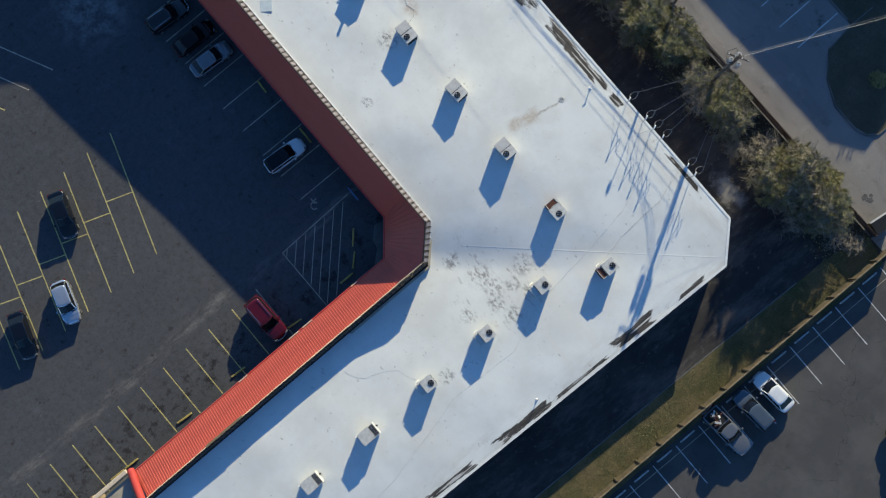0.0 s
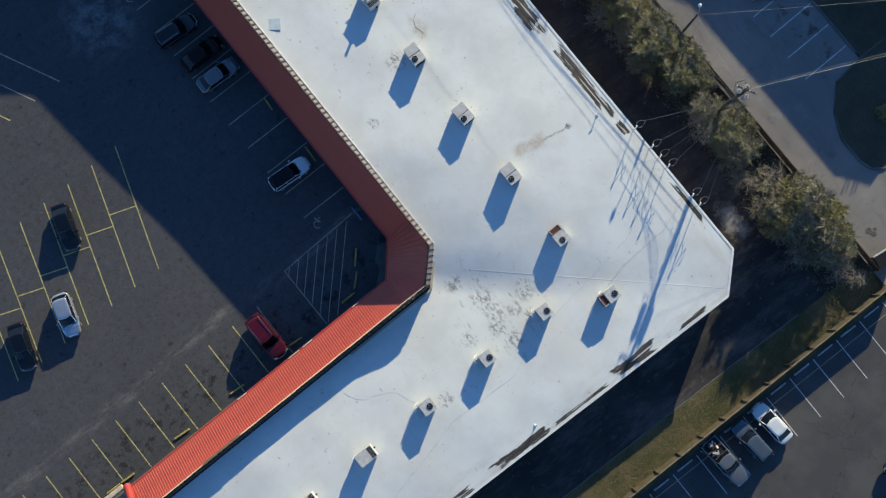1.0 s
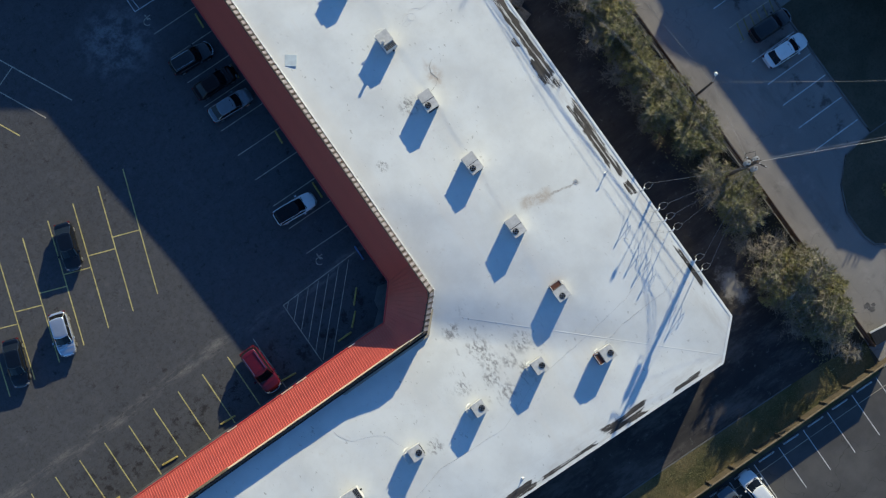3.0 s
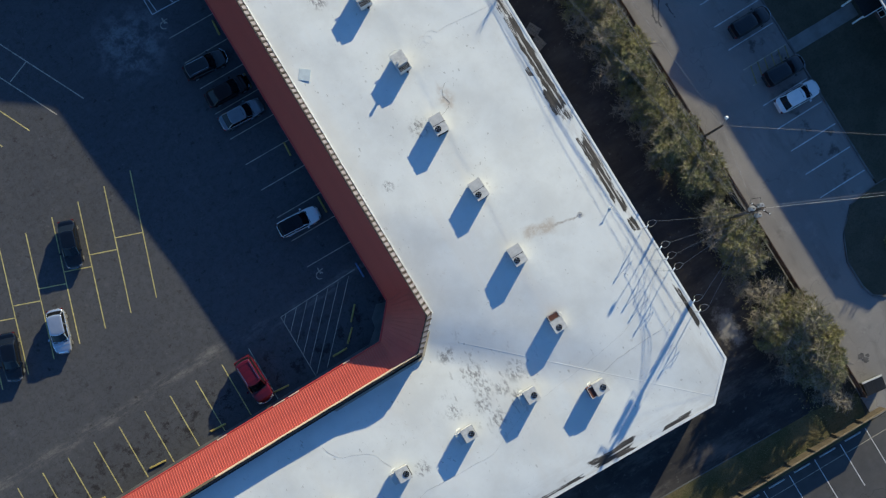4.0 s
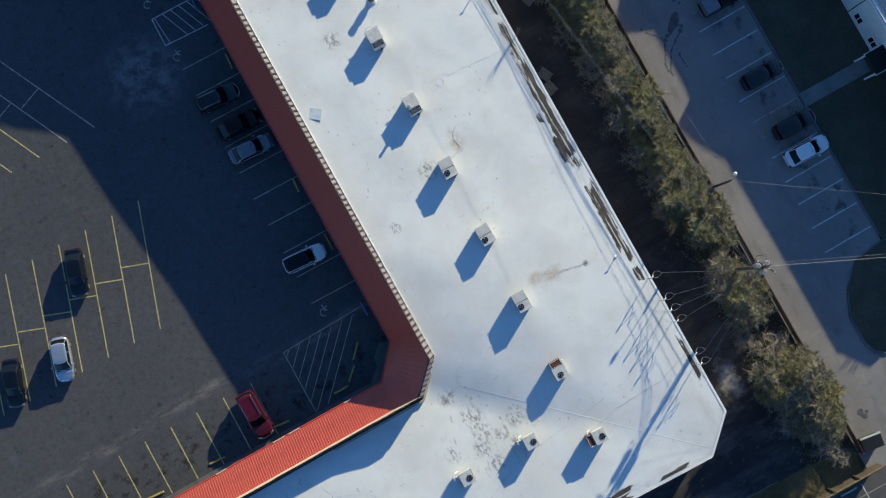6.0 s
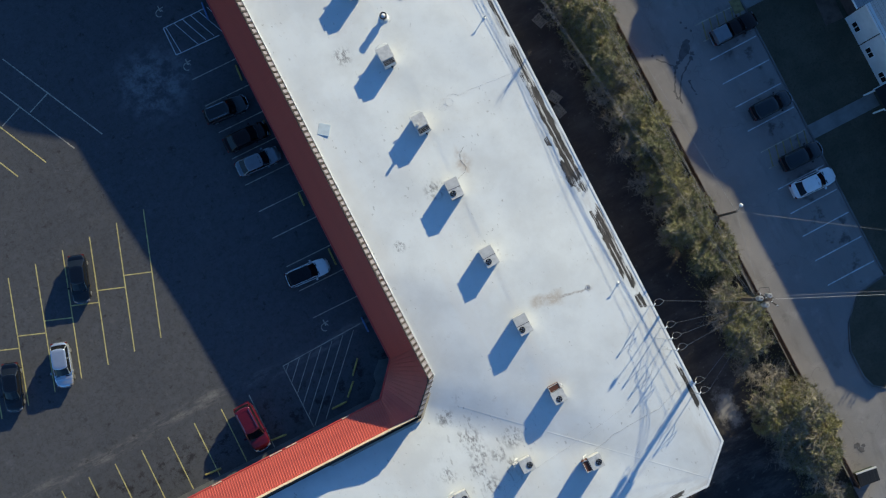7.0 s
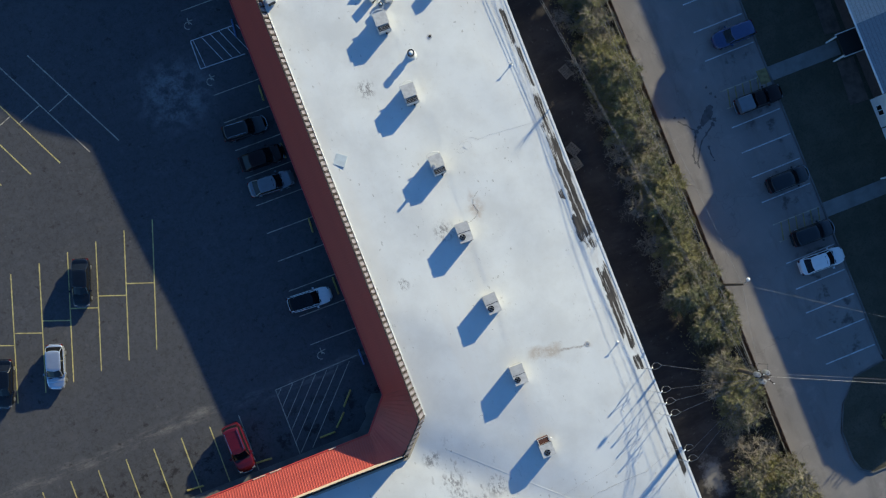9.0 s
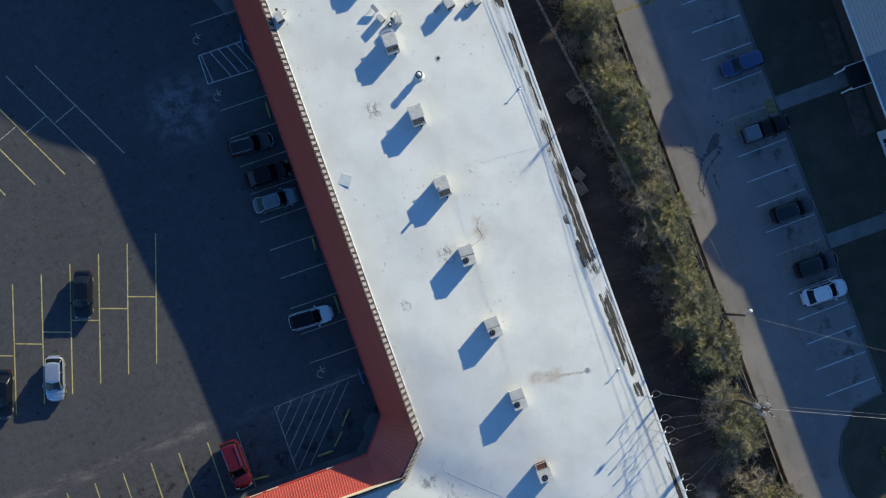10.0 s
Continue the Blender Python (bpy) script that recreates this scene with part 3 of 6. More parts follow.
for k in range(1, int((34.6 - 5.35) / STEP)):
    share("mansard_panel", pan, pose(-5.35 - STEP * k, -2.72, EAVE), shops)
ridge = [(-0.6, 2.65), (-0.6, -0.3), (-2.95, -2.72), (-5.35, -2.72)]
seg = [2.95, 3.37, 2.4]


def along(s):
    for i, length in enumerate(seg):
        if s <= length or i == 2:
            a, b = Vector(ridge[i]), Vector(ridge[i + 1])
            return a.lerp(b, min(1.0, s / length))
        s -= length


FAN = 16


def ridge_height(s):
    """The ridge's height on its way round the inside corner."""
    return float(np.interp(s, [0, 2.95, 6.32, 8.72], [ridge_z(2.65), 6.4, 5.2, LOW_RIDGE]))


for k in range(FAN):
    s0, s1 = sum(seg) * k / FAN, sum(seg) * (k + 1) / FAN
    e0, e1 = Vector((-2.9, 2.65)).lerp(Vector((-5.35, -0.22)), k / FAN), Vector((-2.9, 2.65)).lerp(Vector((-5.35, -0.22)), (k + 1) / FAN)
    part("mansard_panel", mansard_panel((*along(s0), ridge_height(s0)), (*along(s1), ridge_height(s1)), (*e0, EAVE), (*e1, EAVE), 0.03), "red", shops)
# eave gutter and ridge cap
run = [(-2.95, 76), (-2.95, 2.65), (-5.4, -0.17), (-34.6, -0.17)]
for a, b in zip(run, run[1:]):
    bm = bmesh.new()
    tube(bm, [(*a, EAVE - 0.03), (*b, EAVE - 0.03)], 0.09, n=8)
    part("gutter", bm, "red_trim", shops)
for line in ([(-0.57, y, ridge_z(y) + 0.02) for y in (76, 58, 54.5, 52.3, 50.3, 48.6, 46.3, 45, 37, 25.6, 14, 4.5, -0.32)], [(-0.57, -0.32, 6.42), (-2.93, -2.75, 5.52)]):
    bm = bmesh.new()
    tube(bm, line, 0.05, n=8)
    part("ridge_cap", bm, "lumber", shops)
# strip added under the corner ridge to stop sun leaking onto the red slope
bm = bmesh.new()
loft(bm, [[(x + 0.02, y - 0.02, z0), (x + 0.02, y - 0.02, z1), (x + 0.06, y - 0.06, z1), (x + 0.06, y - 0.06, z0)] for x, y, z0, z1 in ((-0.6, 0.1, 6.0, 6.4), (-0.6, -0.3, 6.0, 6.4), (-2.95, -2.74, 4.5, 5.5))])
bmesh.ops.recalc_face_normals(bm, faces=bm.faces)
part("ridge_leak_block", bm, "lumber", shops)
# cream parapet boards over the lower wing's red panels
for k in range(22):
    x1 = -2.9 - 1.4425 * k
    x0 = x1 - 1.4385
    lift = 0.012 * math.sin(k * 2.3)
    bm = bmesh.new()
    loft(bm, [[(x, -2.7, LOW_RIDGE - 0.08), (x, -2.795 + lift, lerp_table(PARAPET, x) + lift), (x, -2.84 + lift, lerp_table(PARAPET, x) + lift), (x, -2.76, LOW_RIDGE - 0.08)] for x in (x0, x1)])
    bmesh.ops.recalc_face_normals(bm, faces=bm.faces)
    part("parapet_board", bm, "entry_cream", shops, "cream painted parapet board")
# pale drip-edge pieces left along the lower eave
for x0, x1 in ((-16.5, -15.3), (-22.3, -21.3), (-14.9, -13.8), (-9.25, -8.55)):
    bm = bmesh.new()
    box(bm, x0, x1, -0.2, -0.1, EAVE + 0.04, EAVE + 0.09, 0.01)
    part("drip_edge", bm, "entry_cream", shops, "loose pale drip edge")
# dark strip added behind the lower wing, straightens the shaded band's edge
bm = bmesh.new()
loft(bm, [[(x, -3.1, lerp_table(FRONT_X, x) - 0.05), (x, -3.1, lerp_table(FRONT_X, x) + 0.16), (x, -3.24, lerp_table(FRONT_X, x) + 0.16), (x, -3.24, lerp_table(FRONT_X, x) - 0.05)] for x in (-2.85, -14, -26, -34.5)])
bmesh.ops.recalc_face_normals(bm, faces=bm.faces)
part("band_edge_strip", bm, "lumber", shops, "dark strip added at the foot of the shaded backing")
bm = bmesh.new()
box(bm, -27.5, -23.4, -2.86, -2.66, 5.69, 5.73, 0.01)
part("loose_flashing", bm, "tan_fence", shops, "lifted tan flashing strip")

# framing behind the mansard: boards between struts
bm = bmesh.new()
box(bm, -0.185, 0.185, -0.015, 0.015, -0.4, 0.4)

pale_board = bpy.data.meshes.new("backing_board")
bm.to_mesh(pale_board)
bm.free()
pale_board.materials.append(M["ply"])
bm = bmesh.new()
box(bm, -0.045, 0.045, -0.1, 0.03, -0.5, 0.5)
strut_mesh = bpy.data.meshes.new("strut")
bm.to_mesh(strut_mesh)
bm.free()
strut_mesh.materials.append(M["lumber"])


# same board with the lower wing's shade put into a darker material
shaded_board = pale_board.copy()
shaded_board.materials.clear()
shaded_board.materials.append(M["lumber"])


def backing(a, b, board_mesh=None):
    """Boards and struts that lean from the roof's front edge up to the ridge, from a to b, which are (roof, ridge) pairs."""
    (pa, ra), (pb, rb) = a, b
    pa, ra, pb, rb = Vector(pa), Vector(ra), Vector(pb), Vector(rb)
    count = max(1, round((pb - pa).length / 0.535))
    for k in range(count):
        p, r = pa.lerp(pb, (k + 0.5) / count), ra.lerp(rb, (k + 0.5) / count)
        up = (r - p)
        zz = up.normalized()
        xx = (pb - pa).normalized()
        yy = zz.cross(xx).normalized()
        m = Matrix((xx, yy, zz)).transposed().to_4x4()
        m.translation = (p + r) / 2
        wob = random.uniform(-0.03, 0.03)
        share("backing_board", board_mesh or pale_board, m @ pose(0, 0, wob) @ Matrix.Diagonal((random.uniform(0.76, 0.98), 1, up.length / 0.95 * random.uniform(0.82, 1.0), 1)), shops)
        q = m @ pose(0.2675, 0, 0) @ Matrix.Diagonal((1, 1, up.length, 1))
        share("strut", strut_mesh, q, shops)


ys = [76, 58, 54.5, 50.3, 46.3, 45, 37, 25.6, 14, 4.5, -0.35]
for y0, y1 in zip(ys, ys[1:]):
    backing(((-0.12, y0, lerp_table(FRONT_Y, y0)), (-0.53, y0, ridge_z(y0) - 0.03)), ((-0.12, y1, lerp_table(FRONT_Y, y1)), (-0.53, y1, ridge_z(y1) - 0.03)))
backing(((0, -0.4, 3.95), (-0.55, -0.35, 6.36)), ((-2.7, -3.1, 3.3), (-2.93, -2.78, 5.48)))
# the lower wing's back faces away from the sun: shade-coloured boards
xs = [-2.75, -4.5, -8.8, -10.6, -16.3, -22, -26, -34.5]
for x0, x1 in zip(xs, xs[1:]):
    backing(((x0, -3.12, lerp_table(FRONT_X, x0)), (x0, -2.92, lerp_table(PARAPET, x0) - 0.06)), ((x1, -3.12, lerp_table(FRONT_X, x1)), (x1, -2.92, lerp_table(PARAPET, x1) - 0.06)), shaded_board)
# bright flashing where roof and framing meet
bm = bmesh.new()
tube(bm, [(-0.05, y, lerp_table(FRONT_Y, y) + 0.03) for y in (76, 44, 30, 20, 13, 10, 5, -0.38)] + [(-2.66, -3.14, 3.35)], 0.042, n=6)
part("roof_flashing", bm, "trim_white", shops)
# rounded red rake at the end of the mansard, and the entry beyond it
bm = bmesh.new()
tube(bm, [(-34.65, 0.1, 2.75), (-34.65, -0.2, 3.0), (-34.65, -1.4, 4.3), (-34.65, -2.75, 5.7)], 0.36, n=14)
smooth(part("rake_roll", bm, "red_trim", shops, "rounded red metal rake roll"))
bm = bmesh.new()
box(bm, -38.7, -34.9, 0.1, 0.5, 2.7, 3.05, 0.04)
part("entry_beam", bm, "entry_cream", shops, "cream painted entry beam")
bm = bmesh.new()
box(bm, -39.2, -38.6, -0.1, 0.6, 0.0, 3.1, 0.04)
part("entry_post", bm, "tan_fence", shops, "tan painted entry post")
# black sheet in place of the entry's dark, shaded interior
bm = bmesh.new()
prism(bm, [(-34.7, -0.2), (-48, -0.2), (-48, -3.0), (-34.7, -3.0)], 2.2, 2.3)
part("entry_shade_sheet", bm, "black", shops, "black sheet standing for the shaded entry interior")


# ---- parking marks ----
def stripe(parent, a, b, width, material, z):
    a, b = Vector((*a, 0)), Vector((*b, 0))
    d = (b - a).normalized()
    s = Vector((-d.y, d.x, 0)) * width / 2
    count = max(1, int((b - a).length / 0.6))
    bm = bmesh.new()
    rows = []
    for k in range(count + 1):
        p = a.lerp(b, k / count)
        w = random.uniform(0.9, 1.08)
        rows.append((p - s * w, p + s * w))
    loft(bm, [[p + Vector((0, 0, z)), q + Vector((0, 0, z)), q + Vector((0, 0, z + 0.004)), p + Vector((0, 0, z + 0.004))] for p, q in rows])
    bmesh.ops.recalc_face_normals(bm, faces=bm.faces)
    return part("stripe", bm, material, parent)


def marks(label):
    return thing("parking_stall_lines", pose(0, 0, 0), label, "road marking", kind="structure")


m1 = marks("yellow painted angled stall lines on dark asphalt")
for k in range(9):
    x0, x1 = -17.18 - 2.785 * k, -21.05 - 2.72 * k
    stripe(m1, (x0, 25.35), (x1, 13.95), 0.1, "yellow", 0.004)
    if k < 8:
        ya, yb = 19.82 - 0.15 * k, 20.66 - 0.14 * k
        f0, f1 = (25.35 - ya) / 11.4, (25.35 - yb) / 11.4
        stripe(m1, (x0 + (x1 - x0) * f0 - 0.06, ya), (x0 - 2.785 + (x1 - 2.72 - x0 + 2.785) * f1 + 0.06, yb), 0.1, "yellow", 0.0045)
m2 = marks("yellow angled stall lines on dark asphalt, with faded and shade-greyed ones")
for k in range(8):
    x0, x1 = -17.43 - 2.9 * k, -22.54 - 2.85 * k
    # first two lines lie by the shade, which their greyer paint imitates
    stripe(m2, (x0, 33.35), (x1, 43.85), 0.11, "yellow" if k > 1 else "faded_or_shaded_line", 0.004)
    stripe(m2, (x0 - 2.75, 39.1), (x0 - 2.3 - 2.75, 38.2), 0.1, "faded_or_shaded_line", 0.0045)
m3 = marks("yellow painted stall lines in front of the lower shops")
for k in range(11):
    x = (-16.2, -19.05, -21.84, -24.55, -27.25, -29.97, -32.66, -35.4, -38.05, -40.7, -43.4)[k]
    # the first line is greyed in its paint for the shops' shade
    stripe(m3, (x, 5.55), (x - 0.05, 0.2), 0.1, "yellow" if k else "faded_or_shaded_line", 0.004)
m4 = marks("faded stall lines in the shade of the shops")
for y in (9.2, 12.0, 14.55, 17.5, 20.28, 23.05, 25.8, 28.55, 31.35, 34.1, 42.6, 45.4):
    stripe(m4, (-7.75, y), (-3.15, y - 0.06), 0.085, "faded_or_shaded_line", 0.004)
m5 = marks("white hatched no-parking zone at the inside corner")
stripe(m5, (-12.2, 6.5), (-4.1, 6.75), 0.085, "faded_or_shaded_line", 0.004)
stripe(m5, (-12.2, 6.5), (-12.2, 0.2), 0.085, "faded_or_shaded_line", 0.004)
for k in range(8):
    x = -4.9 - 1.12 * k
    n = min(6.2, (x + 12.15) / 0.97)
    if n > 0.4:
        stripe(m5, (x, 6.5), (x - 0.97 * n, 6.5 - 1.0 * n), 0.07, "faded_or_shaded_line", 0.0045)
m6 = marks("blue-white hatched accessible aisle by the shops")
for a, b in (((-7.95, 39.65), (-3.7, 39.6)), ((-8.0, 36.86), (-3.6, 36.7)), ((-7.95, 39.65), (-8.0, 36.86))):
    stripe(m6, a, b, 0.08, "white_line", 0.004)
for k in range(6):
    stripe(m6, (-7.7 + 0.85 * k, 39.6), (-6.6 + 0.85 * k - 0.9 * (k == 0), 36.9), 0.065, "white_line", 0.0045)
# wheelchair signs: ring and strokes
for x, y in ((-7.14, 7.93), (-7.57, 35.41), (-7.64, 41.07)):
    sign = thing("accessible_parking_sign", pose(x, y, 0), "worn white wheelchair symbol painted on asphalt", "road marking", kind="structure")
    bm = bmesh.new()
    for t in range(14):
        a0, a1 = 2 * math.pi * t / 18, 2 * math.pi * (t + 1) / 18
        prism(bm, [(0.3 * math.cos(a0), 0.3 * math.sin(a0)), (0.38 * math.cos(a0), 0.38 * math.sin(a0)), (0.38 * math.cos(a1), 0.38 * math.sin(a1)), (0.3 * math.cos(a1), 0.3 * math.sin(a1))], 0.004, 0.008)
    prism(bm, [(0.1, 0.1), (0.2, 0.1), (0.2, 0.7), (0.1, 0.7)], 0.0045, 0.0085)
    prism(bm, [(0.2, 0.35), (0.55, 0.35), (0.55, 0.43), (0.2, 0.43)], 0.005, 0.009)
    part("symbol", bm, "faded_or_shaded_line", sign)
m7 = marks("white stall lines along the apartment kerb")
for y in (34.6, 31.8, 29.0, 26.2, 23.4, 20.5, 13.76, 11.22, 8.75, 6.22, 0.1, -2.45, -4.85, -7.4, -9.95):
    stripe(m7, (36.3, y), (41.2, y + 0.06), 0.11, "white_line", 0.004)
m8 = marks("yellow hatched aisles by the apartment kerb")
for base in (15.6, 2.2):
    stripe(m8, (36.5, base), (41.2, base), 0.1, "faded_or_shaded_line", 0.004)
    stripe(m8, (36.5, base + 1.7), (41.2, base + 1.7), 0.1, "faded_or_shaded_line", 0.004)
    for k in range(6):
        stripe(m8, (36.9 + 0.75 * k, base), (37.3 + 0.75 * k, base + 1.7), 0.13, "dull_yellow", 0.0045)
m9 = marks("white stall lines of the neighbouring lot")
for k in range(16):
    x = 28.55 - 2.76 * k
    stripe(m9, (x, -30.15), (x - 0.05, -34.55), 0.085, "white_line", -0.006)
stripe(m9, (40, -31.35), (-12, -30.6), 0.06, "faded_or_shaded_line", -0.0055)
stripe(m9, (28, -49.0), (28, -44.2), 0.1, "white_line", -0.006)

m10 = marks("yellow painted line across the driveway")
stripe(m10, (29.9, 30.35), (41.2, 30.2), 0.3, "dull_yellow", 0.004)
# paler grey slab with an uneven outline
slab("pale_patch", [(-2.9, 42.4), (-2.9, 48), (-8.2, 48), (-6.7, 44.9), (-4.97, 44.1), (-4.3, 42.3)], -0.1, 0.006, "worn_concrete", "paler grey patch in the lot", "pavement")

# kerbs and paths at the apartments
slab("kerb", [(41.4, -11.0), (41.55, -11.0), (41.55, 75), (41.4, 75)], -0.3, 0.13, "worn_concrete", "grey concrete kerb beside the lawn", "kerb")
bm = bmesh.new()
rim = [(44, -11.6), (41.3, -11.55), (38.35, -11.95), (36.38, -13.9), (35.3, -16.3), (35.3, -19.0), (35.68, -20.15), (36.65, -20.82), (75, -20.82)]
loft(bm, [[(x - 0.07, y - 0.05, -0.1), (x - 0.07, y - 0.05, 0.13), (x + 0.07, y + 0.05, 0.13), (x + 0.07, y + 0.05, -0.1)] for x, y in rim])
bmesh.ops.recalc_face_normals(bm, faces=bm.faces)
tagged(part("island_kerb", bm, "worn_concrete"), "rounded concrete kerb round the grassed island", "kerb", kind="structure")
for y in (17.2, 3.45):
    slab("footpath", [(41.56, y - 0.7), (48.5, y - 0.7), (48.5, y + 0.7), (41.56, y + 0.7)], -0.2, 0.1, "path_concrete", "grey concrete footpath across the lawn to the apartments", "path")
slab("kerb_ramp", [(40.4, 16.5), (41.5, 16.5), (41.5, 17.9), (40.4, 17.9)], -0.2, 0.012, "dull_yellow", "yellow painted ramp at the kerb", "ramp")


# oil stains on the driveway


def stain(x, y, r, seed):
    rng = random.Random(seed)
    bm = bmesh.new()
    prism(bm, [(x + r * rng.uniform(0.55, 1.3) * math.cos(a), y + r * rng.uniform(0.55, 1.3) * math.sin(a)) for a in [2 * math.pi * k / 14 for k in range(14)]], 0.001, 0.0042 + 0.0004 * (seed - 300))
    tagged(part("oil_stain", bm, "oil"), "dark dried oil stain on the grey driveway", "stain", "oil stains", "structure")


trail = [(35.12, 16.33, 0.3), (34.82, 15.98, 0.42), (34.5, 15.6, 0.5), (34.2, 15.35, 0.4), (33.95, 15.17, 0.3), (33.5, 14.9, 0.2), (33.07, 14.63, 0.22), (32.8, 14.2, 0.12), (32.61, 13.84, 0.14), (32.4, 13.4, 0.1), (32.2, 13.0, 0.1), (31.95, 12.67, 0.12), (31.91, 11.95, 0.15), (35.06, 15.11, 0.24), (34.76, 14.76, 0.26), (34.3, 14.4, 0.12), (33.9, 14.2, 0.1), (32.48, 16.25, 0.1), (31.63, 16.56, 0.14), (35.66, 17.49, 0.14), (35.95, 17.05, 0.12), (35.47, 18.18, 0.1), (33.68, 12.9, 0.08), (33.62, 11.51, 0.08), (31.73, -24.34, 0.3), (31.95, -24.87, 0.32), (32.3, -24.6, 0.2)]
for i, (x, y, r) in enumerate(trail):
    stain(x, y, r, 300 + i)


def drip_trail(pts, seed):
    """A thin crooked run of oil between the larger stains."""
    rng = random.Random(seed)
    rows = []
    for (ax, ay), (bx, by) in zip(pts, pts[1:]):
        d = Vector((bx - ax, by - ay, 0)).normalized()
        s = Vector((-d.y, d.x, 0))
        for k in range(6):
            p = Vector((ax, ay, 0)).lerp(Vector((bx, by, 0)), k / 6) + s * rng.uniform(-0.05, 0.05)
            w = rng.uniform(0.03, 0.1)
            rows.append([p - s * w + Vector((0, 0, 0.0005)), p + s * w + Vector((0, 0, 0.0005)), p + s * w + Vector((0, 0, 0.003)), p - s * w + Vector((0, 0, 0.003))])
    bm = bmesh.new()
    loft(bm, rows)
    bmesh.ops.recalc_face_normals(bm, faces=bm.faces)
    tagged(part("oil_trail", bm, "oil"), "thin dried oil run on the grey driveway", "stain", "oil stains", "structure")


drip_trail([(34.5, 15.6), (33.5, 14.9), (33.07, 14.63), (32.61, 13.84), (31.95, 12.67), (31.91, 11.95)], 1)
drip_trail([(34.76, 14.76), (34.0, 14.2), (33.2, 13.6), (32.5, 12.6), (32.1, 11.9), (32.05, 11.2)], 2)
drip_trail([(33.6, 13.0), (33.62, 11.51)], 3)
drip_trail([(33.07, 14.63), (32.48, 15.4), (31.63, 16.3)], 4)


# wheel stops
def wheel_stop(a, b, material, label):
    a, b = Vector((*a, 0)), Vector((*b, 0))
    length = (b - a).length
    ob = thing("wheel_stop", Matrix.Translation((a + b) / 2) @ Matrix.Rotation(math.atan2(b.y - a.y, b.x - a.x), 4, "Z"), label, "wheel stop", "wheel stops")
    bm = bmesh.new()
    loft(bm, [[(x, -0.09 * s, 0.0), (x, -0.06 * s, 0.13 * s), (x, 0.06 * s, 0.13 * s), (x, 0.09 * s, 0.0)] for x, s in ((-length / 2, 0.8), (-length / 2 + 0.06, 1), (length / 2 - 0.06, 1), (length / 2, 0.8))])
    bmesh.ops.recalc_face_normals(bm, faces=bm.faces)
    part("bar", bm, material, ob)
    for x in (-length * 0.3, length * 0.3):
        bm = bmesh.new()
        tube(bm, [(x, 0, 0.1), (x, 0, 0.142)], 0.02, n=8)
        part("spike", bm, "rust", ob)


for a, b in (((-27.88, 0.7), (-29.53, 0.84)), ((-21.49, 0.72), (-23.07, 0.85)), ((-34.26, 0.71), (-35.75, 0.77)), ((-35.85, 0.77), (-37.38, 0.83)), ((-14.75, 0.75), (-16.3, 0.9)), ((-5.75, 4.0), (-6.9, 2.75)), ((-7.05, 2.3), (-8.2, 1.2)), ((-8.45, 0.9), (-9.95, 0.9)), ((-3.65, 20.25), (-3.75, 18.85)), ((-3.5, 33.5), (-3.6, 31.95)), ((-3.55, 14.3), (-3.6, 12.6)), ((-3.55, 27.7), (-3.6, 26.2))):
    wheel_stop(a, b, "stop_yellow", "yellow painted concrete wheel stop on asphalt")
for a, b in (((-3.72, 7.2), (-3.74, 5.7)), ((-3.65, 40.2), (-3.85, 38.45))):
    wheel_stop(a, b, "blue_paint", "blue painted wheel stop at an accessible stall")
for k in range(12):
    x = 27.15 - 2.76 * k
    wheel_stop((x - 0.85, -30.16), (x + 0.85, -30.2), "stop_white", "white concrete wheel stop in a shaded stall")


# ---- roof equipment ----
def ring(bm, cx, cy, z, r0, r1, h, n=24):
    """A flat ring standing h high."""
    rows = []
    for k in range(n):
        c, s = math.cos(2 * math.pi * k / n), math.sin(2 * math.pi * k / n)
        rows.append([(cx + c * r0, cy + s * r0, z), (cx + c * r1, cy + s * r1, z), (cx + c * r1, cy + s * r1, z + h), (cx + c * r0, cy + s * r0, z + h)])
    loft(bm, rows + [rows[0]], caps=False)
    bmesh.ops.recalc_face_normals(bm, faces=bm.faces)


def disc(bm, cx, cy, z, r, n=20):
    bm.faces.new([bm.verts.new((cx + r * math.cos(2 * math.pi * k / n), cy + r * math.sin(2 * math.pi * k / n), z)) for k in range(n)])


def fan(parent, cx, cy, z, r):
    bm = bmesh.new()
    ring(bm, cx, cy, z - 0.01, r * 0.92, r, 0.05)
    part("fan_ring", bm, "ac_dark", parent, "black fan ring")
    bm = bmesh.new()
    disc(bm, cx, cy, z + 0.004, r * 0.93)
    part("fan_well", bm, "ac_dark", parent)
    for k in range(4):
        bm = bmesh.new()
        a = math.pi / 2 * k
        m = Matrix.Translation((cx, cy, z + 0.02)) @ Matrix.Rotation(a, 4, "Z")
        box(bm, 0.06, r * 0.85, -0.07, 0.07, -0.004, 0.004, m=m @ Matrix.Rotation(0.3, 4, "X"))
        part("fan_blade", bm, "duct", parent, "grey metal fan blade")
    bm = bmesh.new()
    for q in (0.3, 0.5, 0.7, 0.85):
        ring(bm, cx, cy, z + 0.045, r * q - 0.006, r * q + 0.006, 0.012, 18)
    for k in range(3):
        m = Matrix.Translation((cx, cy, z + 0.05)) @ Matrix.Rotation(math.pi / 3 * k, 4, "Z")
        box(bm, -r * 0.95, r * 0.95, -0.008, 0.008, -0.006, 0.006, m=m)
    part("fan_guard", bm, "ac_dark", parent)


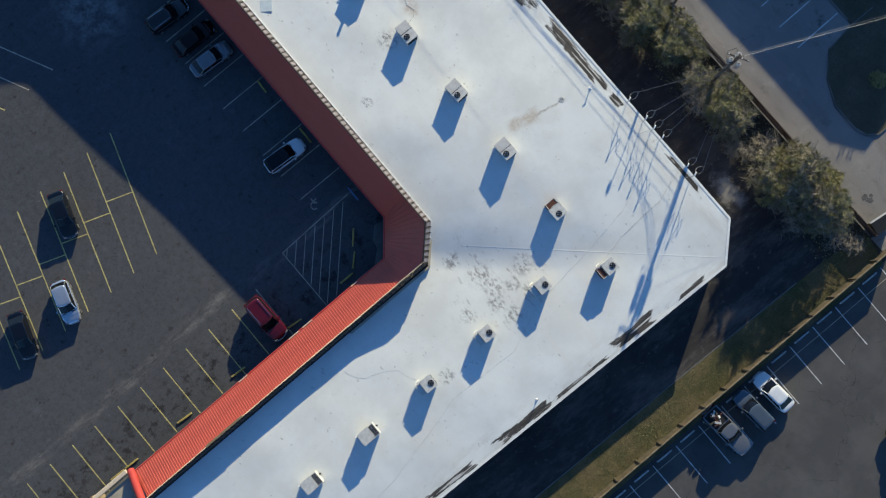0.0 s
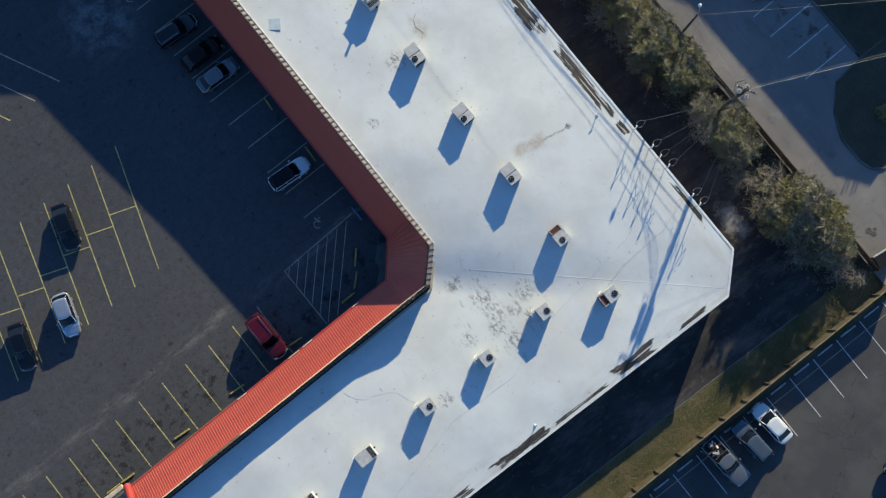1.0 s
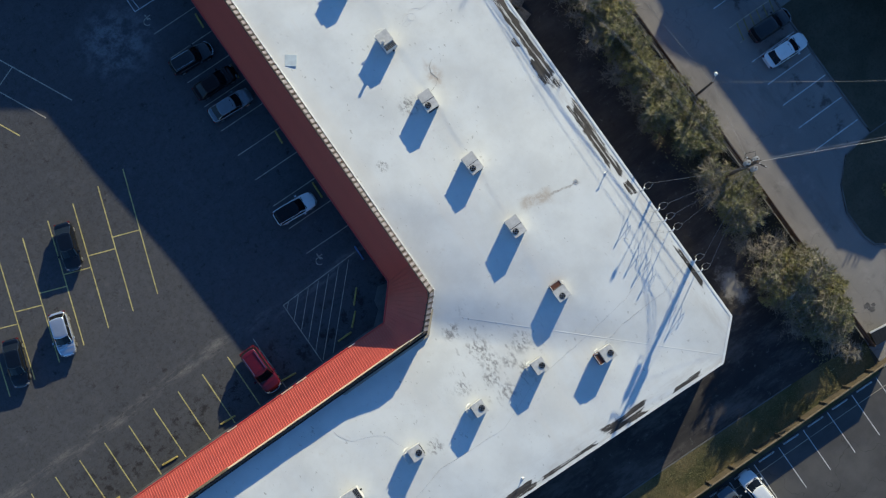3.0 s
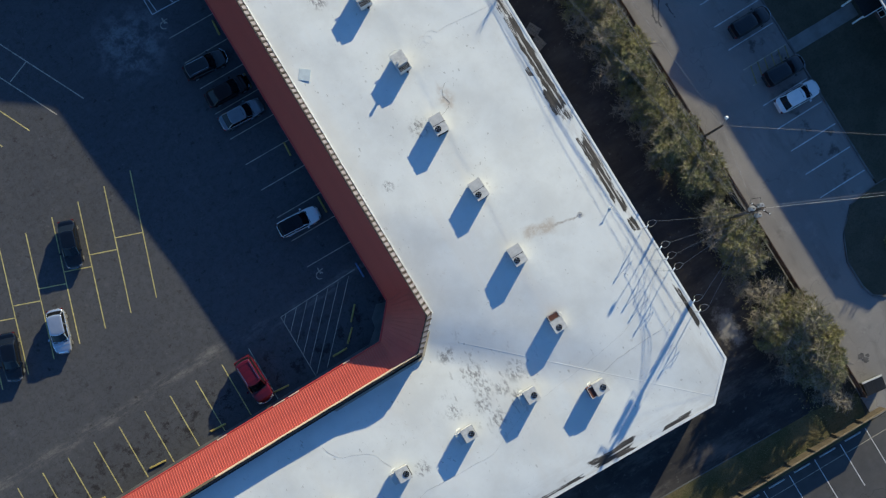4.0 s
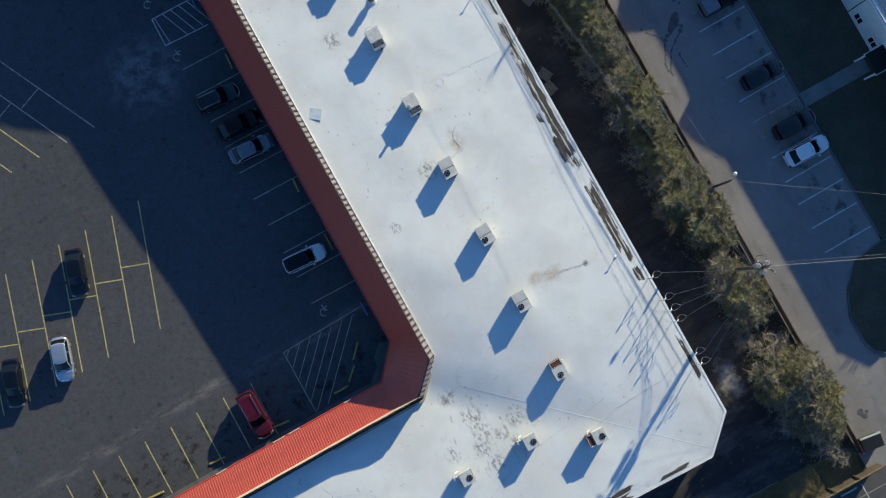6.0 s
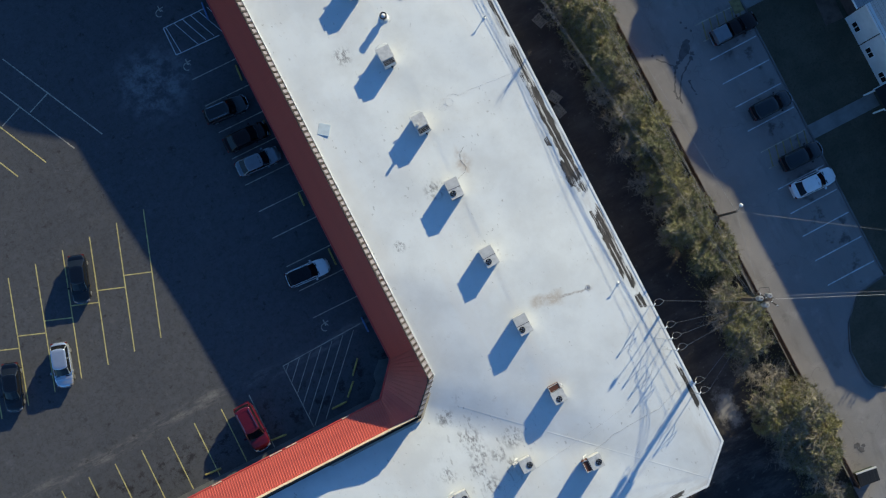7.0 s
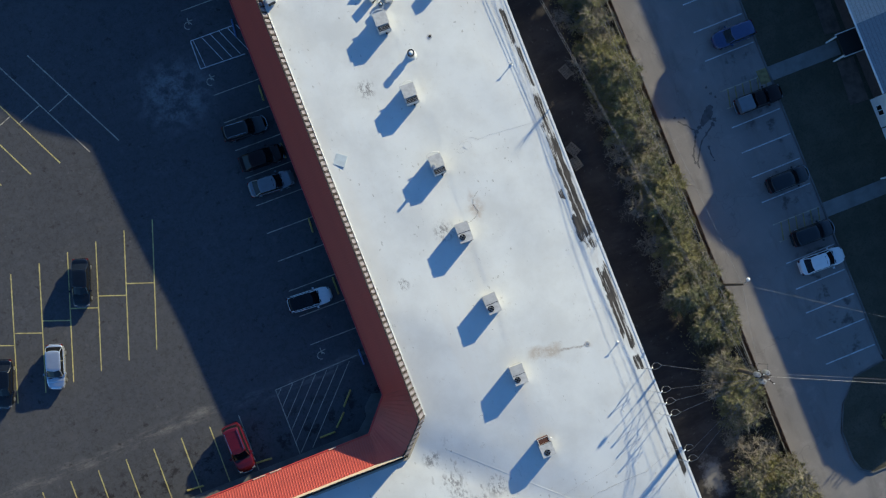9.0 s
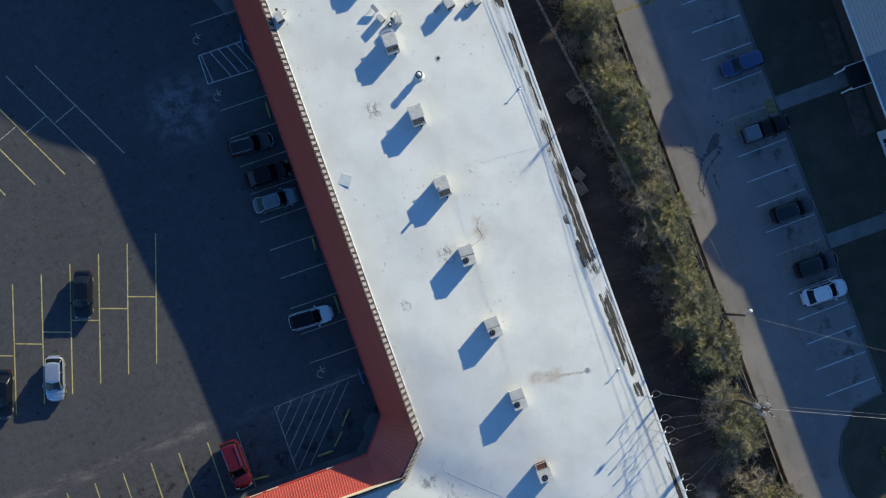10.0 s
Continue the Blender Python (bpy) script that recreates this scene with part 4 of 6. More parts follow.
def rooftop_unit(x, y, turn, style, label):
    """Packaged air conditioner; its long side runs along the unit's own y."""
    z = on_roof(x, y)
    ob = thing("rooftop_air_conditioner", pose(x, y, z, 0, 0, turn), label, "air conditioner", "air conditioners along the roof")
    for sx in (-0.45, 0.45):
        bm = bmesh.new()
        box(bm, sx - 0.05, sx + 0.05, -0.8, 0.85, -0.06, 0.1, 0.01)
        part("sleeper", bm, "lumber", ob)
    top = 1.22
    bm = bmesh.new()
    box(bm, -0.58, 0.58, -0.28, 0.85, 0.1, top, 0.02)
    part("cabinet", bm, "ac", ob)
    bm = bmesh.new()
    box(bm, -0.61, 0.61, -0.31, 0.88, top - 0.012, top + 0.018, 0.008)
    part("lid", bm, "ac", ob)
    for i in range(2):
        bm = bmesh.new()
        s = 1 if i else -1
        box(bm, s * 0.582 - 0.008, s * 0.582 + 0.008, -0.2, 0.35, 0.2, top - 0.12, 0.004)
        part("access_panel", bm, "ac", ob)
    bm = bmesh.new()
    for k in range(9):
        box(bm, -0.5, 0.5, 0.85, 0.868, 0.22 + 0.085 * k, 0.26 + 0.085 * k)
    part("louvre", bm, "ac_dark", ob, "dark condenser louvres")
    if style == "grille":
        bm = bmesh.new()
        box(bm, -0.58, 0.58, -0.86, -0.31, 0.1, top - 0.06, 0.02)
        part("return_box", bm, "ac", ob)
        bm = bmesh.new()
        box(bm, -0.5, 0.5, -0.8, -0.38, top - 0.06, top - 0.045)
        part("grille", bm, "ac_dark", ob, "black open grille")
        for k in range(3):
            bm = bmesh.new()
            box(bm, -0.46, 0.46, -0.72 + 0.13 * k, -0.7 + 0.13 * k, top - 0.045, top - 0.03)
            part("grille_bar", bm, "duct", ob)
        bm = bmesh.new()
        tube(bm, [(-0.5, 0.5, 0.8), (-0.68, 0.75, 0.85), (-0.55, 1.08, 0.95), (0, 1.2, 1.0), (0.5, 1.05, 0.95), (0.62, 0.8, 0.7)], 0.032, n=8)
        part("hose", bm, "trim_white", ob, "pale looped drain hose")
        bm = bmesh.new()
        tube(bm, [(0.1, -0.9, 0.0), (0.1, -0.9, 0.35), (0.1, -1.02, 0.42)], 0.07, n=10)
        part("elbow", bm, "black", ob)
    elif style == "split":
        bm = bmesh.new()
        box(bm, -0.58, 0.58, -0.88, -0.33, 0.1, top - 0.05, 0.02)
        half = part("blower_box", bm, "ac", ob)
        bm = bmesh.new()
        box(bm, -0.61, 0.61, -0.9, -0.03, top - 0.05 + 0.07, top + 0.045, 0.008)
        part("lid", bm, "coping", half, "pale painted lid")
        bm = bmesh.new()
        box(bm, -0.6, 0.6, -0.025, 0.01, top + 0.018, top + 0.03)
        part("joint_strip", bm, "ac_dark", ob)
        fan(ob, 0.26, 0.38, top + 0.018, 0.27)
    else:
        low = 1.15 if style == "rust" else 0.98
        bm = bmesh.new()
        box(bm, -0.52, 0.52, -0.85, -0.3, 0.1, low, 0.02)
        part("duct_box", bm, "rust" if style == "rust" else "ac", ob, "rusted open duct box" if style == "rust" else "beige duct box")
        if style == "rust":
            for c in ((-0.52, 0.52, -0.85, -0.8), (-0.52, 0.52, -0.35, -0.3), (-0.52, -0.47, -0.8, -0.35), (0.47, 0.52, -0.8, -0.35)):
                bm = bmesh.new()
                box(bm, c[0], c[1], c[2], c[3], low, low + 0.06, 0.006)
                part("flange", bm, "ac", ob)
        bm = bmesh.new()
        box(bm, -0.54, 0.54, -0.33, -0.29, low, low + 0.1)
        part("skirt", bm, "black", ob)
        fan(ob, 0.08, 0.5, top + 0.018, 0.27)
        bm = bmesh.new()
        tube(bm, [(-0.45, -0.5, low), (-0.62, -0.62, low + 0.15), (-0.78, -0.5, 0.45), (-0.75, -0.2, 0.08)], 0.03, n=7)
        part("conduit", bm, "trim_white", ob)
    return ob


for y, style in ((40.3, "grille"), (33.5, "grille"), (26.7, "grille"), (20.0, "grille")):
    unit = rooftop_unit(9.05, y, random.uniform(-2, 2), style, "beige rooftop air conditioner with black grille and looped hose")
    if y == 20.0:
        bm = bmesh.new()
        tube(bm, [(-0.35, -0.05, 1.1), (-0.35, -0.05, 1.62)], 0.12, n=10)
        tube(bm, [(-0.35, -0.05, 1.62), (-0.35, -0.05, 1.68)], 0.15, 0.1, n=10)
        part("flue_pipe", bm, "duct", unit)
rooftop_unit(9.05, 13.55, 178, "split", "beige rooftop air conditioner with a top fan")
rooftop_unit(9.07, 6.8, 182, "split", "beige rooftop air conditioner with a top fan").scale.z = 0.92
rooftop_unit(9.0, 0.1, 180, "split", "beige rooftop air conditioner with a top fan").scale.z = 0.86
low_unit = rooftop_unit(8.95, -6.75, 181, "rust", "beige rooftop air conditioner with rusted open duct box")
low_unit.scale.z = 0.68
rooftop_unit(8.95, -13.65, -91, "rust", "beige rooftop air conditioner with rusted open duct box at the corner")
for x in (3.4, -3.05, -9.75):
    rooftop_unit(x, -11.1, -90 + random.uniform(-2, 2), "fan", "beige rooftop air conditioner with top fan and grey duct box")
for x in (-16.25, -22.7, -29.3):
    rooftop_unit(x, -11.05, 90 + random.uniform(-2, 2), "grille", "beige rooftop air conditioner with black grille on the lower wing")


def flue(x, y, height, r, label):
    z = on_roof(x, y)
    ob = thing("roof_vent", pose(x, y, z), label, "vent", "roof vents")
    bm = bmesh.new()
    tube(bm, [(0, 0, -0.1), (0, 0, height * 0.55)], r * 0.66, n=20, cap=False)
    tube(bm, [(0, 0, height * 0.4), (0, 0, height * 0.5), (0, 0, height * 0.72)], r * 0.96, n=20)
    tube(bm, [(0, 0, height * 0.7), (0, 0, height)], r * 0.8, n=20, cap=False)
    part("stack", bm, "duct", ob)
    bm = bmesh.new()
    ring(bm, 0, 0, height - 0.12, r * 0.78, r * 0.95, 0.16)
    part("cap_ring", bm, "ac_dark", ob, "dark rim")
    bm = bmesh.new()
    rows = [[(q * math.cos(t), q * math.sin(t), h) for t in [2 * math.pi * k / 20 for k in range(20)]] for q, h in ((r * 0.7, height - 0.05), (r * 0.4, height + 0.06), (0.02, height + 0.1))]
    loft(bm, rows)
    part("cone", bm, "trim_white", ob, "pale metal cone")
    bm = bmesh.new()
    rows = [[(q * math.cos(t), q * math.sin(t), h) for t in [2 * math.pi * k / 20 for k in range(20)]] for q, h in ((r * 1.5, -0.03), (r * 0.9, 0.15))]
    loft(bm, rows)
    part("flashing", bm, "roof", ob)


flue(10.45, 30.05, 1.05, 0.34, "round metal flue with dark rim on the white roof")
flue(9.55, 35.15, 0.6, 0.2, "small dark round exhaust vent on the white roof")


def small_unit(name, x, y, turn, w, d, h, label, category, cable=True):
    z = on_roof(x, y)
    ob = thing(name, pose(x, y, z, 0, 0, turn), label, category)
    bm = bmesh.new()
    box(bm, -w / 2, w / 2, -d / 2, d / 2, 0.06, h, 0.03)
    part("housing", bm, "ac", ob)
    for s in (-1, 1):
        bm = bmesh.new()
        box(bm, -w / 2, w / 2, s * d * 0.35 - 0.04, s * d * 0.35 + 0.04, -0.05, 0.06)
        part("foot", bm, "lumber", ob)
    bm = bmesh.new()
    box(bm, -w / 2 + 0.05, w / 2 - 0.05, -d / 2 - 0.01, -d / 2 + 0.02, 0.14, h - 0.08)
    part("grille", bm, "ac_dark", ob)
    if cable:
        bm = bmesh.new()
        tube(bm, [(w / 2, 0, h * 0.6), (w / 2 + 0.35, 0.1, h * 0.8), (w / 2 + 0.5, 0.35, h * 0.5), (w / 2 + 0.2, 0.6, 0.05)], 0.02, n=6)
        part("cable", bm, "dark_wire", ob)
        bm = bmesh.new()
        bmesh.ops.create_uvsphere(bm, u_segments=10, v_segments=7, radius=0.13, matrix=Matrix.Translation((w * 0.15, d / 2 + 0.25, h * 0.8)))
        tube(bm, [(w * 0.15, d / 2 + 0.25, 0), (w * 0.15, d / 2 + 0.25, h * 0.75)], 0.03, n=6)
        part("exhaust_cap", bm, "ac_dark", ob, "dark round exhaust cap")


small_unit("condenser", 0.55, 38.9, 8, 0.75, 0.85, 0.95, "small grey condenser by the roof's front edge", "air conditioner")
small_unit("exhaust_fan", 8.95, 35.95, 25, 0.55, 0.75, 0.7, "grey box exhaust fan on the white roof", "exhaust fan", False)
small_unit("exhaust_fan", 10.4, 35.4, 75, 0.7, 0.65, 0.6, "grey box exhaust fan with cable on the roof", "exhaust fan")
small_unit("condenser", 15.15, 35.3, 10, 0.85, 0.95, 1.0, "grey condenser with dark exhaust cap on the roof", "air conditioner")
small_unit("condenser", 17.6, 34.7, 10, 0.7, 0.65, 0.6, "small grey condenser near the back edge", "air conditioner")
flue(16.6, 34.6, 0.45, 0.2, "small dark round exhaust vent by a condenser")


def duct_hood(x, y, turn, label):
    """A slanted sheet-metal hood on two short legs."""
    ob = thing("duct_hood", pose(x, y, on_roof(x, y), 0, 0, turn), label, "duct", "duct hoods on the roof")
    bm = bmesh.new()
    box(bm, -0.17, 0.17, -0.4, 0.4, -0.12, 0.12, 0.02, m=pose(0, 0, 0.42, 18, 0, 0))
    part("hood", bm, "duct", ob)
    bm = bmesh.new()
    box(bm, -0.13, 0.13, -0.41, -0.38, -0.08, 0.08, 0.0, m=pose(0, 0, 0.42, 18, 0, 0))
    part("mouth", bm, "ac_dark", ob, "dark open mouth")
    for v in (-0.25, 0.25):
        bm = bmesh.new()
        tube(bm, [(0, v, -0.05), (0, v, 0.36 + 0.3 * v)], 0.03, n=6)
        part("leg", bm, "duct", ob)


duct_hood(8.75, 37.0, 25, "slanted grey sheet-metal duct hood on the roof")
duct_hood(14.05, 35.15, -60, "slanted grey sheet-metal duct hood beside a condenser")

# roof hatch
z = on_roof(1.14, 23.35)
hatch = thing("roof_hatch", pose(1.2, 23.5, z, 0, 0, -37), "square pale metal roof hatch on the white roof", "roof hatch")
bm = bmesh.new()
box(bm, -0.48, 0.48, -0.48, 0.48, -0.05, 0.03, 0.008)
part("kerb", bm, "coping", hatch)
bm = bmesh.new()
box(bm, -0.52, 0.52, -0.52, 0.52, 0.03, 0.06, 0.01)
part("cover", bm, "hatch", hatch)

# drains and pipe stubs
for x, y in ((15.79, 0.32), (12.62, 31.05)):
    ob = thing("roof_drain", pose(x, y, on_roof(x, y)), "round grey roof drain with cast dome", "drain", "roof drains")
    bm = bmesh.new()
    ring(bm, 0, 0, -0.02, 0.16, 0.24, 0.05, 16)
    part("collar", bm, "coping", ob)
    bm = bmesh.new()
    rows = [[(q * math.cos(t), q * math.sin(t), h) for t in [2 * math.pi * k / 12 for k in range(12)]] for q, h in ((0.13, 0.0), (0.1, 0.03), (0.03, 0.045))]
    loft(bm, rows)
    part("dome", bm, "ac_dark" if y > 20 else "duct", ob)
for x, y, h in ((18.4, -0.6, 0.55), (18.55, 26.1, 0.6), (-3.2, -18.4, 0.6)):
    ob = thing("vent_pipe", pose(x, y, on_roof(x, y)), "thin grey plumbing vent pipe on the roof", "pipe", "vent pipes")
    bm = bmesh.new()
    tube(bm, [(0, 0, -0.1), (0.01, 0, h)], 0.035, n=10)
    part("pipe", bm, "duct", ob)
    bm = bmesh.new()
    rows = [[(q * math.cos(t), q * math.sin(t), hh) for t in [2 * math.pi * k / 12 for k in range(12)]] for q, hh in ((0.16, -0.02), (0.06, 0.12))]
    loft(bm, rows)
    part("boot", bm, "roof", ob)
    if h > 0.5:
        bm = bmesh.new()
        tube(bm, [(-0.18, 0, h), (0.18, 0.02, h)], 0.04, n=8)
        part("tee", bm, "duct", ob)

# thin cables lying on the roof


def roof_cable(pts, r=0.011, material="faint_cable"):
    bm = bmesh.new()
    dense = []
    for a, b in zip(pts, pts[1:]):
        n = max(1, int(math.dist(a, b) / 0.4))
        dense += [(a[0] + (b[0] - a[0]) * k / n, a[1] + (b[1] - a[1]) * k / n) for k in range(n)]
    dense.append(pts[-1])
    tube(bm, [(x + 0.08 * noise.noise(Vector((x, y, 3))), y + 0.08 * noise.noise(Vector((y, x, 9))), on_roof(x, y) + r) for x, y in dense], r, n=5)
    tagged(part("roof_cable", bm, material), "thin grey cable lying across the white roof", "cable")


roof_cable([(19.8, -6.8), (17.0, -9.3), (13.6, -10.7), (9.2, -11.4), (4.65, -11.9), (2.9, -12.0), (-2.0, -13.9), (-8.6, -13.6), (-12.8, -14.6), (-17.1, -15.6), (-25, -16.4)], 0.008)
roof_cable([(19.8, -11.2), (16.5, -12.2), (11.8, -12.4), (9.6, -12.9)], 0.01)
roof_cable([(-10.1, -10.3), (-10.5, -9.5), (-10.8, -8.6), (-11.5, -8.0), (-12.5, -7.5), (-13.4, -7.2), (-13.9, -6.8), (-14.3, -6.1), (-14.5, -5.4)], 0.006)
roof_cable([(18.9, 20.5), (14.5, 20.9)] + [(12.75 - 0.05 * k + 0.5 * math.cos(0.45 * k), 20.9 - 0.01 * k + 0.42 * math.sin(0.45 * k)) for k in range(30)] + [(11.0, 20.5)], 0.006)
roof_cable([(9.7, 14.2), (10.6, 14.5), (11.0, 14.9), (10.8, 15.6), (11.0, 16.2), (11.6, 16.6)], 0.011, "pallet")


# ---- poles and wires ----
def sag(a, b, drop, n=18):
    a, b = Vector(a), Vector(b)
    return [a.lerp(b, k / n) - Vector((0, 0, drop * 4 * (k / n) * (1 - k / n))) for k in range(n + 1)]


def wire(name, a, b, drop, r, material, label):
    bm = bmesh.new()
    tube(bm, sag(a, b, drop), r, n=5)
    return tagged(part(name, bm, material), label, "cable", "overhead cables")


px, py = 27.95, -7.1
upole = thing("utility_pole", pose(px, py, 0), "weathered timber utility pole with three grey transformers", "utility pole")
bm = bmesh.new()
tube(bm, [(0, 0, -0.3), (0, 0, 4), (0, 0, 8), (0, 0, 11.1)], 0.19, 0.13, n=12)
part("shaft", bm, "wood_pole", upole)
bm = bmesh.new()
box(bm, -0.05, 0.05, -0.95, 0.95, 10.5, 10.61, 0.01, m=Matrix.Rotation(0.5, 4, "Z"))
part("crossarm", bm, "lumber", upole)
bm = bmesh.new()
box(bm, -0.7, 0.7, -0.05, 0.05, 9.75, 9.86, 0.01, m=Matrix.Rotation(-0.25, 4, "Z"))
part("crossarm", bm, "lumber", upole)
for a in (20, 140, 250):
    c, s = 0.45 * math.cos(radians(a)), 0.45 * math.sin(radians(a))
    bm = bmesh.new()
    rows = [[(c + q * math.cos(t), s + q * math.sin(t), h) for t in [2 * math.pi * k / 16 for k in range(16)]] for q, h in ((0.2, 9.0), (0.22, 9.05), (0.22, 9.95), (0.18, 10.02))]
    loft(bm, rows)
    can = smooth(part("transformer", bm, "duct", upole, "grey galvanised transformer can"))
    bm = bmesh.new()
    tube(bm, [(c, s, 10.0), (c, s, 10.28)], 0.05, 0.03, n=8)
    part("bushing", bm, "wood_pole", can)
for k in range(4):
    c = -0.85 + 0.566 * k
    m = Matrix.Rotation(0.5, 4, "Z")
    bm = bmesh.new()
    tube(bm, [m @ Vector((0, c, 10.6)), m @ Vector((0, c, 10.85))], 0.05, 0.035, n=8)
    part("insulator", bm, "trim_white", upole, "white ceramic insulator")
bm = bmesh.new()
tube(bm, [(0.5, 0.2, 9.6), (0.9, 0.7, 9.2), (0.2, 1.0, 9.0), (-0.4, 0.6, 9.3), (-0.1, -0.2, 9.7)], 0.03, n=6)
part("jumper", bm, "dark_wire", upole)

lpole = thing("street_lamp", pose(29.83, 0.5, 0), "timber pole with a white area lamp over the driveway", "street lamp")
bm = bmesh.new()
tube(bm, [(0, 0, -0.3), (0, 0, 4), (0, 0, 7.6)], 0.14, 0.1, n=10)
part("shaft", bm, "wood_pole", lpole)
bm = bmesh.new()
tube(bm, [(0, 0, 7.3), (0.04, 0.1, 8.3), (0.14, 0.32, 9.1)], 0.035, n=8)
part("arm", bm, "duct", lpole)
bm = bmesh.new()
rows = [[(0.16 + 0.7 * q * math.cos(t), 0.38 + 0.7 * q * math.sin(t), h) for t in [2 * math.pi * k / 14 for k in range(14)]] for q, h in ((0.1, 9.32), (0.2, 9.25), (0.24, 9.1), (0.16, 9.0))]
loft(bm, list(reversed(rows)))
bmesh.ops.recalc_face_normals(bm, faces=bm.faces)
smooth(part("lamp_head", bm, "trim_white", lpole, "white lamp head"))

for k in (0, 1):
    wire("power_line", (px - 0.15 + 0.16 * k, py, 6.6 + 0.05 * k), (19.3 + 0.16 * k, 57, 5.7), 0.35 + 0.08 * k, 0.015, "wire", "thick grey overhead cable along the alley")
wire("power_line", (px + 0.1, py + 0.2, 7.4), (26.9, 62, 7.2), 0.3, 0.012, "wire", "grey overhead cable along the hedge")
wire("power_line", (px, py + 0.1, 7.0), (26.5, 62, 6.9), 0.25, 0.012, "wire", "thin grey overhead cable along the hedge")
for k in (-0.9, 0.9):
    wire("power_line", (px - 0.48 * k, py + 0.88 * k, 10.85), (24.2 + k, 70, 10.6), 0.8, 0.005, "wire", "thin overhead power line along the hedge")
wire("power_line", (px + 0.3, py - 0.1, 10.3), (80, -31.2, 10.2), 1.0, 0.01, "coping", "bright aluminium overhead line to the east")
wire("power_line", (px + 0.4, py + 0.1, 9.6), (80, -30.6, 9.9), 1.1, 0.009, "wire", "thin aluminium overhead line to the east")
wire("power_line", (29.83, 0.5, 7.5), (80, -33.4, 8.0), 0.9, 0.007, "wire", "thin overhead wire from the lamp pole")
wire("power_line", (29.83, 0.5, 7.4), (25.3, 70, 7.8), 0.5, 0.013, "wire", "thin overhead wire from the lamp pole")
wire("power_line", (29.83, 0.5, 7.45), (px, py, 8.9), 0.15, 0.013, "wire", "thin overhead wire between two poles")

# service masts at the back edge, with drip loops and drop cables
for y, h in ((-3.7, 1.7), (-5.9, 1.9), (-7.0, 1.85), (-8.1, 1.9), (-11.4, 1.9), (-12.4, 1.8)):
    x = 20.0
    z = on_roof(x, y)
    ob = thing("service_mast", pose(x, y, z), "grey conduit service mast with a weather head", "service mast", "service masts")
    bm = bmesh.new()
    tube(bm, [(0, 0, -0.3), (0, 0, h)], 0.032, n=8)
    part("conduit", bm, "duct", ob)
    bm = bmesh.new()
    tube(bm, [(0, 0, h - 0.03), (0.02, 0.03, h + 0.1), (0.14, 0.08, h + 0.12), (0.22, 0.12, h + 0.02)], 0.07, 0.05, n=8)
    part("weather_head", bm, "trim_white", ob, "pale cast weather head")
    bm = bmesh.new()
    tube(bm, [(0.2, 0.1, h), (0.32, 0.24, h - 0.35), (0.6, 0.34, h - 0.6), (0.9, 0.26, h - 0.42), (1.05, 0.0, h + 0.03)], 0.02, n=6)
    tube(bm, [(0.18, 0.06, h), (0.36, -0.16, h - 0.4), (0.65, -0.22, h - 0.55), (0.9, -0.14, h - 0.3), (1.05, 0.0, h + 0.03)], 0.02, n=6)
    part("drip_loop", bm, "wire", ob)
    bm = bmesh.new()
    tube(bm, [(0, 0, h * 0.85), (-0.9, 0.5, 0.02)], 0.01, n=6)
    part("stay", bm, "duct", ob)
    wire("service_drop", (21.05, y, z + h + 0.03), (px - 0.1, py + 0.05 * y, 8.8), 0.35, 0.013, "wire", "grey twisted service cable from pole to shop")


# ---- vehicles ----
def paint(name, colour, metal=0.2, coat=0.6, shine=0.5):
    n = Nodes(name)
    c = n.mix(n.step(n.noise(2.2, 5), 0.4, 0.7, 0, 0.25), colour, tuple(v * 0.7 for v in colour))
    n.bsdf.inputs["Specular IOR Level"].default_value = shine
    return n.done(c, n.step(n.noise(3, 4), 0.3, 0.7, 0.1, 0.18), metal, None, 0, coat)


PAINT = {
    "white": paint("white_car_paint", (0.72, 0.73, 0.74), 0.0),
    "pale": paint("pale_silver_car_paint", (0.62, 0.65, 0.7), 0.72),
    "silver": paint("silver_car_paint", (0.18, 0.19, 0.21), 0.4),
    "black": paint("black_car_paint", (0.0035, 0.004, 0.006), 0.0, 0.6, 0.5),
    "grey": paint("dark_grey_car_paint", (0.05, 0.053, 0.058), 0.3),
    "red": paint("red_car_paint", (0.09, 0.006, 0.014), 0.2),
    "maroon": paint("maroon_car_paint", (0.009, 0.004, 0.004), 0.0, 0.08, 0.3),
    "blue": paint("blue_car_paint", (0.06, 0.075, 0.17), 0.3),
    "navy": paint("blue_grey_car_paint", (0.1, 0.125, 0.16), 0.3),
}
SHAPES = {
    # length, width, roof height, belt, bonnet, tail, glass base front/back, roof front/back (all along the car, nose at +x)
    "sedan": (4.75, 1.82, 1.46, 0.95, 0.92, 0.98, 1.1, -1.95, 0.42, -1.25),
    "hatch": (4.25, 1.78, 1.52, 0.98, 0.95, 1.0, 0.95, -1.9, 0.3, -1.5),
    "suv": (4.65, 1.86, 1.7, 1.08, 1.05, 1.1, 1.0, -2.2, 0.35, -1.95),
    "pickup": (5.5, 1.95, 1.8, 1.12, 1.12, 1.1, 1.05, -0.75, 0.45, -0.55),
}


def ring_section(x, w, z0, z1, r=0.12):
    """A rounded cross-section of the body, seen along the car."""
    return [(x, -w * 0.9, z0), (x, -w, z0 + 0.12), (x, -w, z1 - r), (x, -w * 0.93, z1 - r * 0.3), (x, -w * 0.8, z1), (x, 0, z1 + 0.05), (x, w * 0.8, z1), (x, w * 0.93, z1 - r * 0.3), (x, w, z1 - r), (x, w, z0 + 0.12), (x, w * 0.9, z0)]


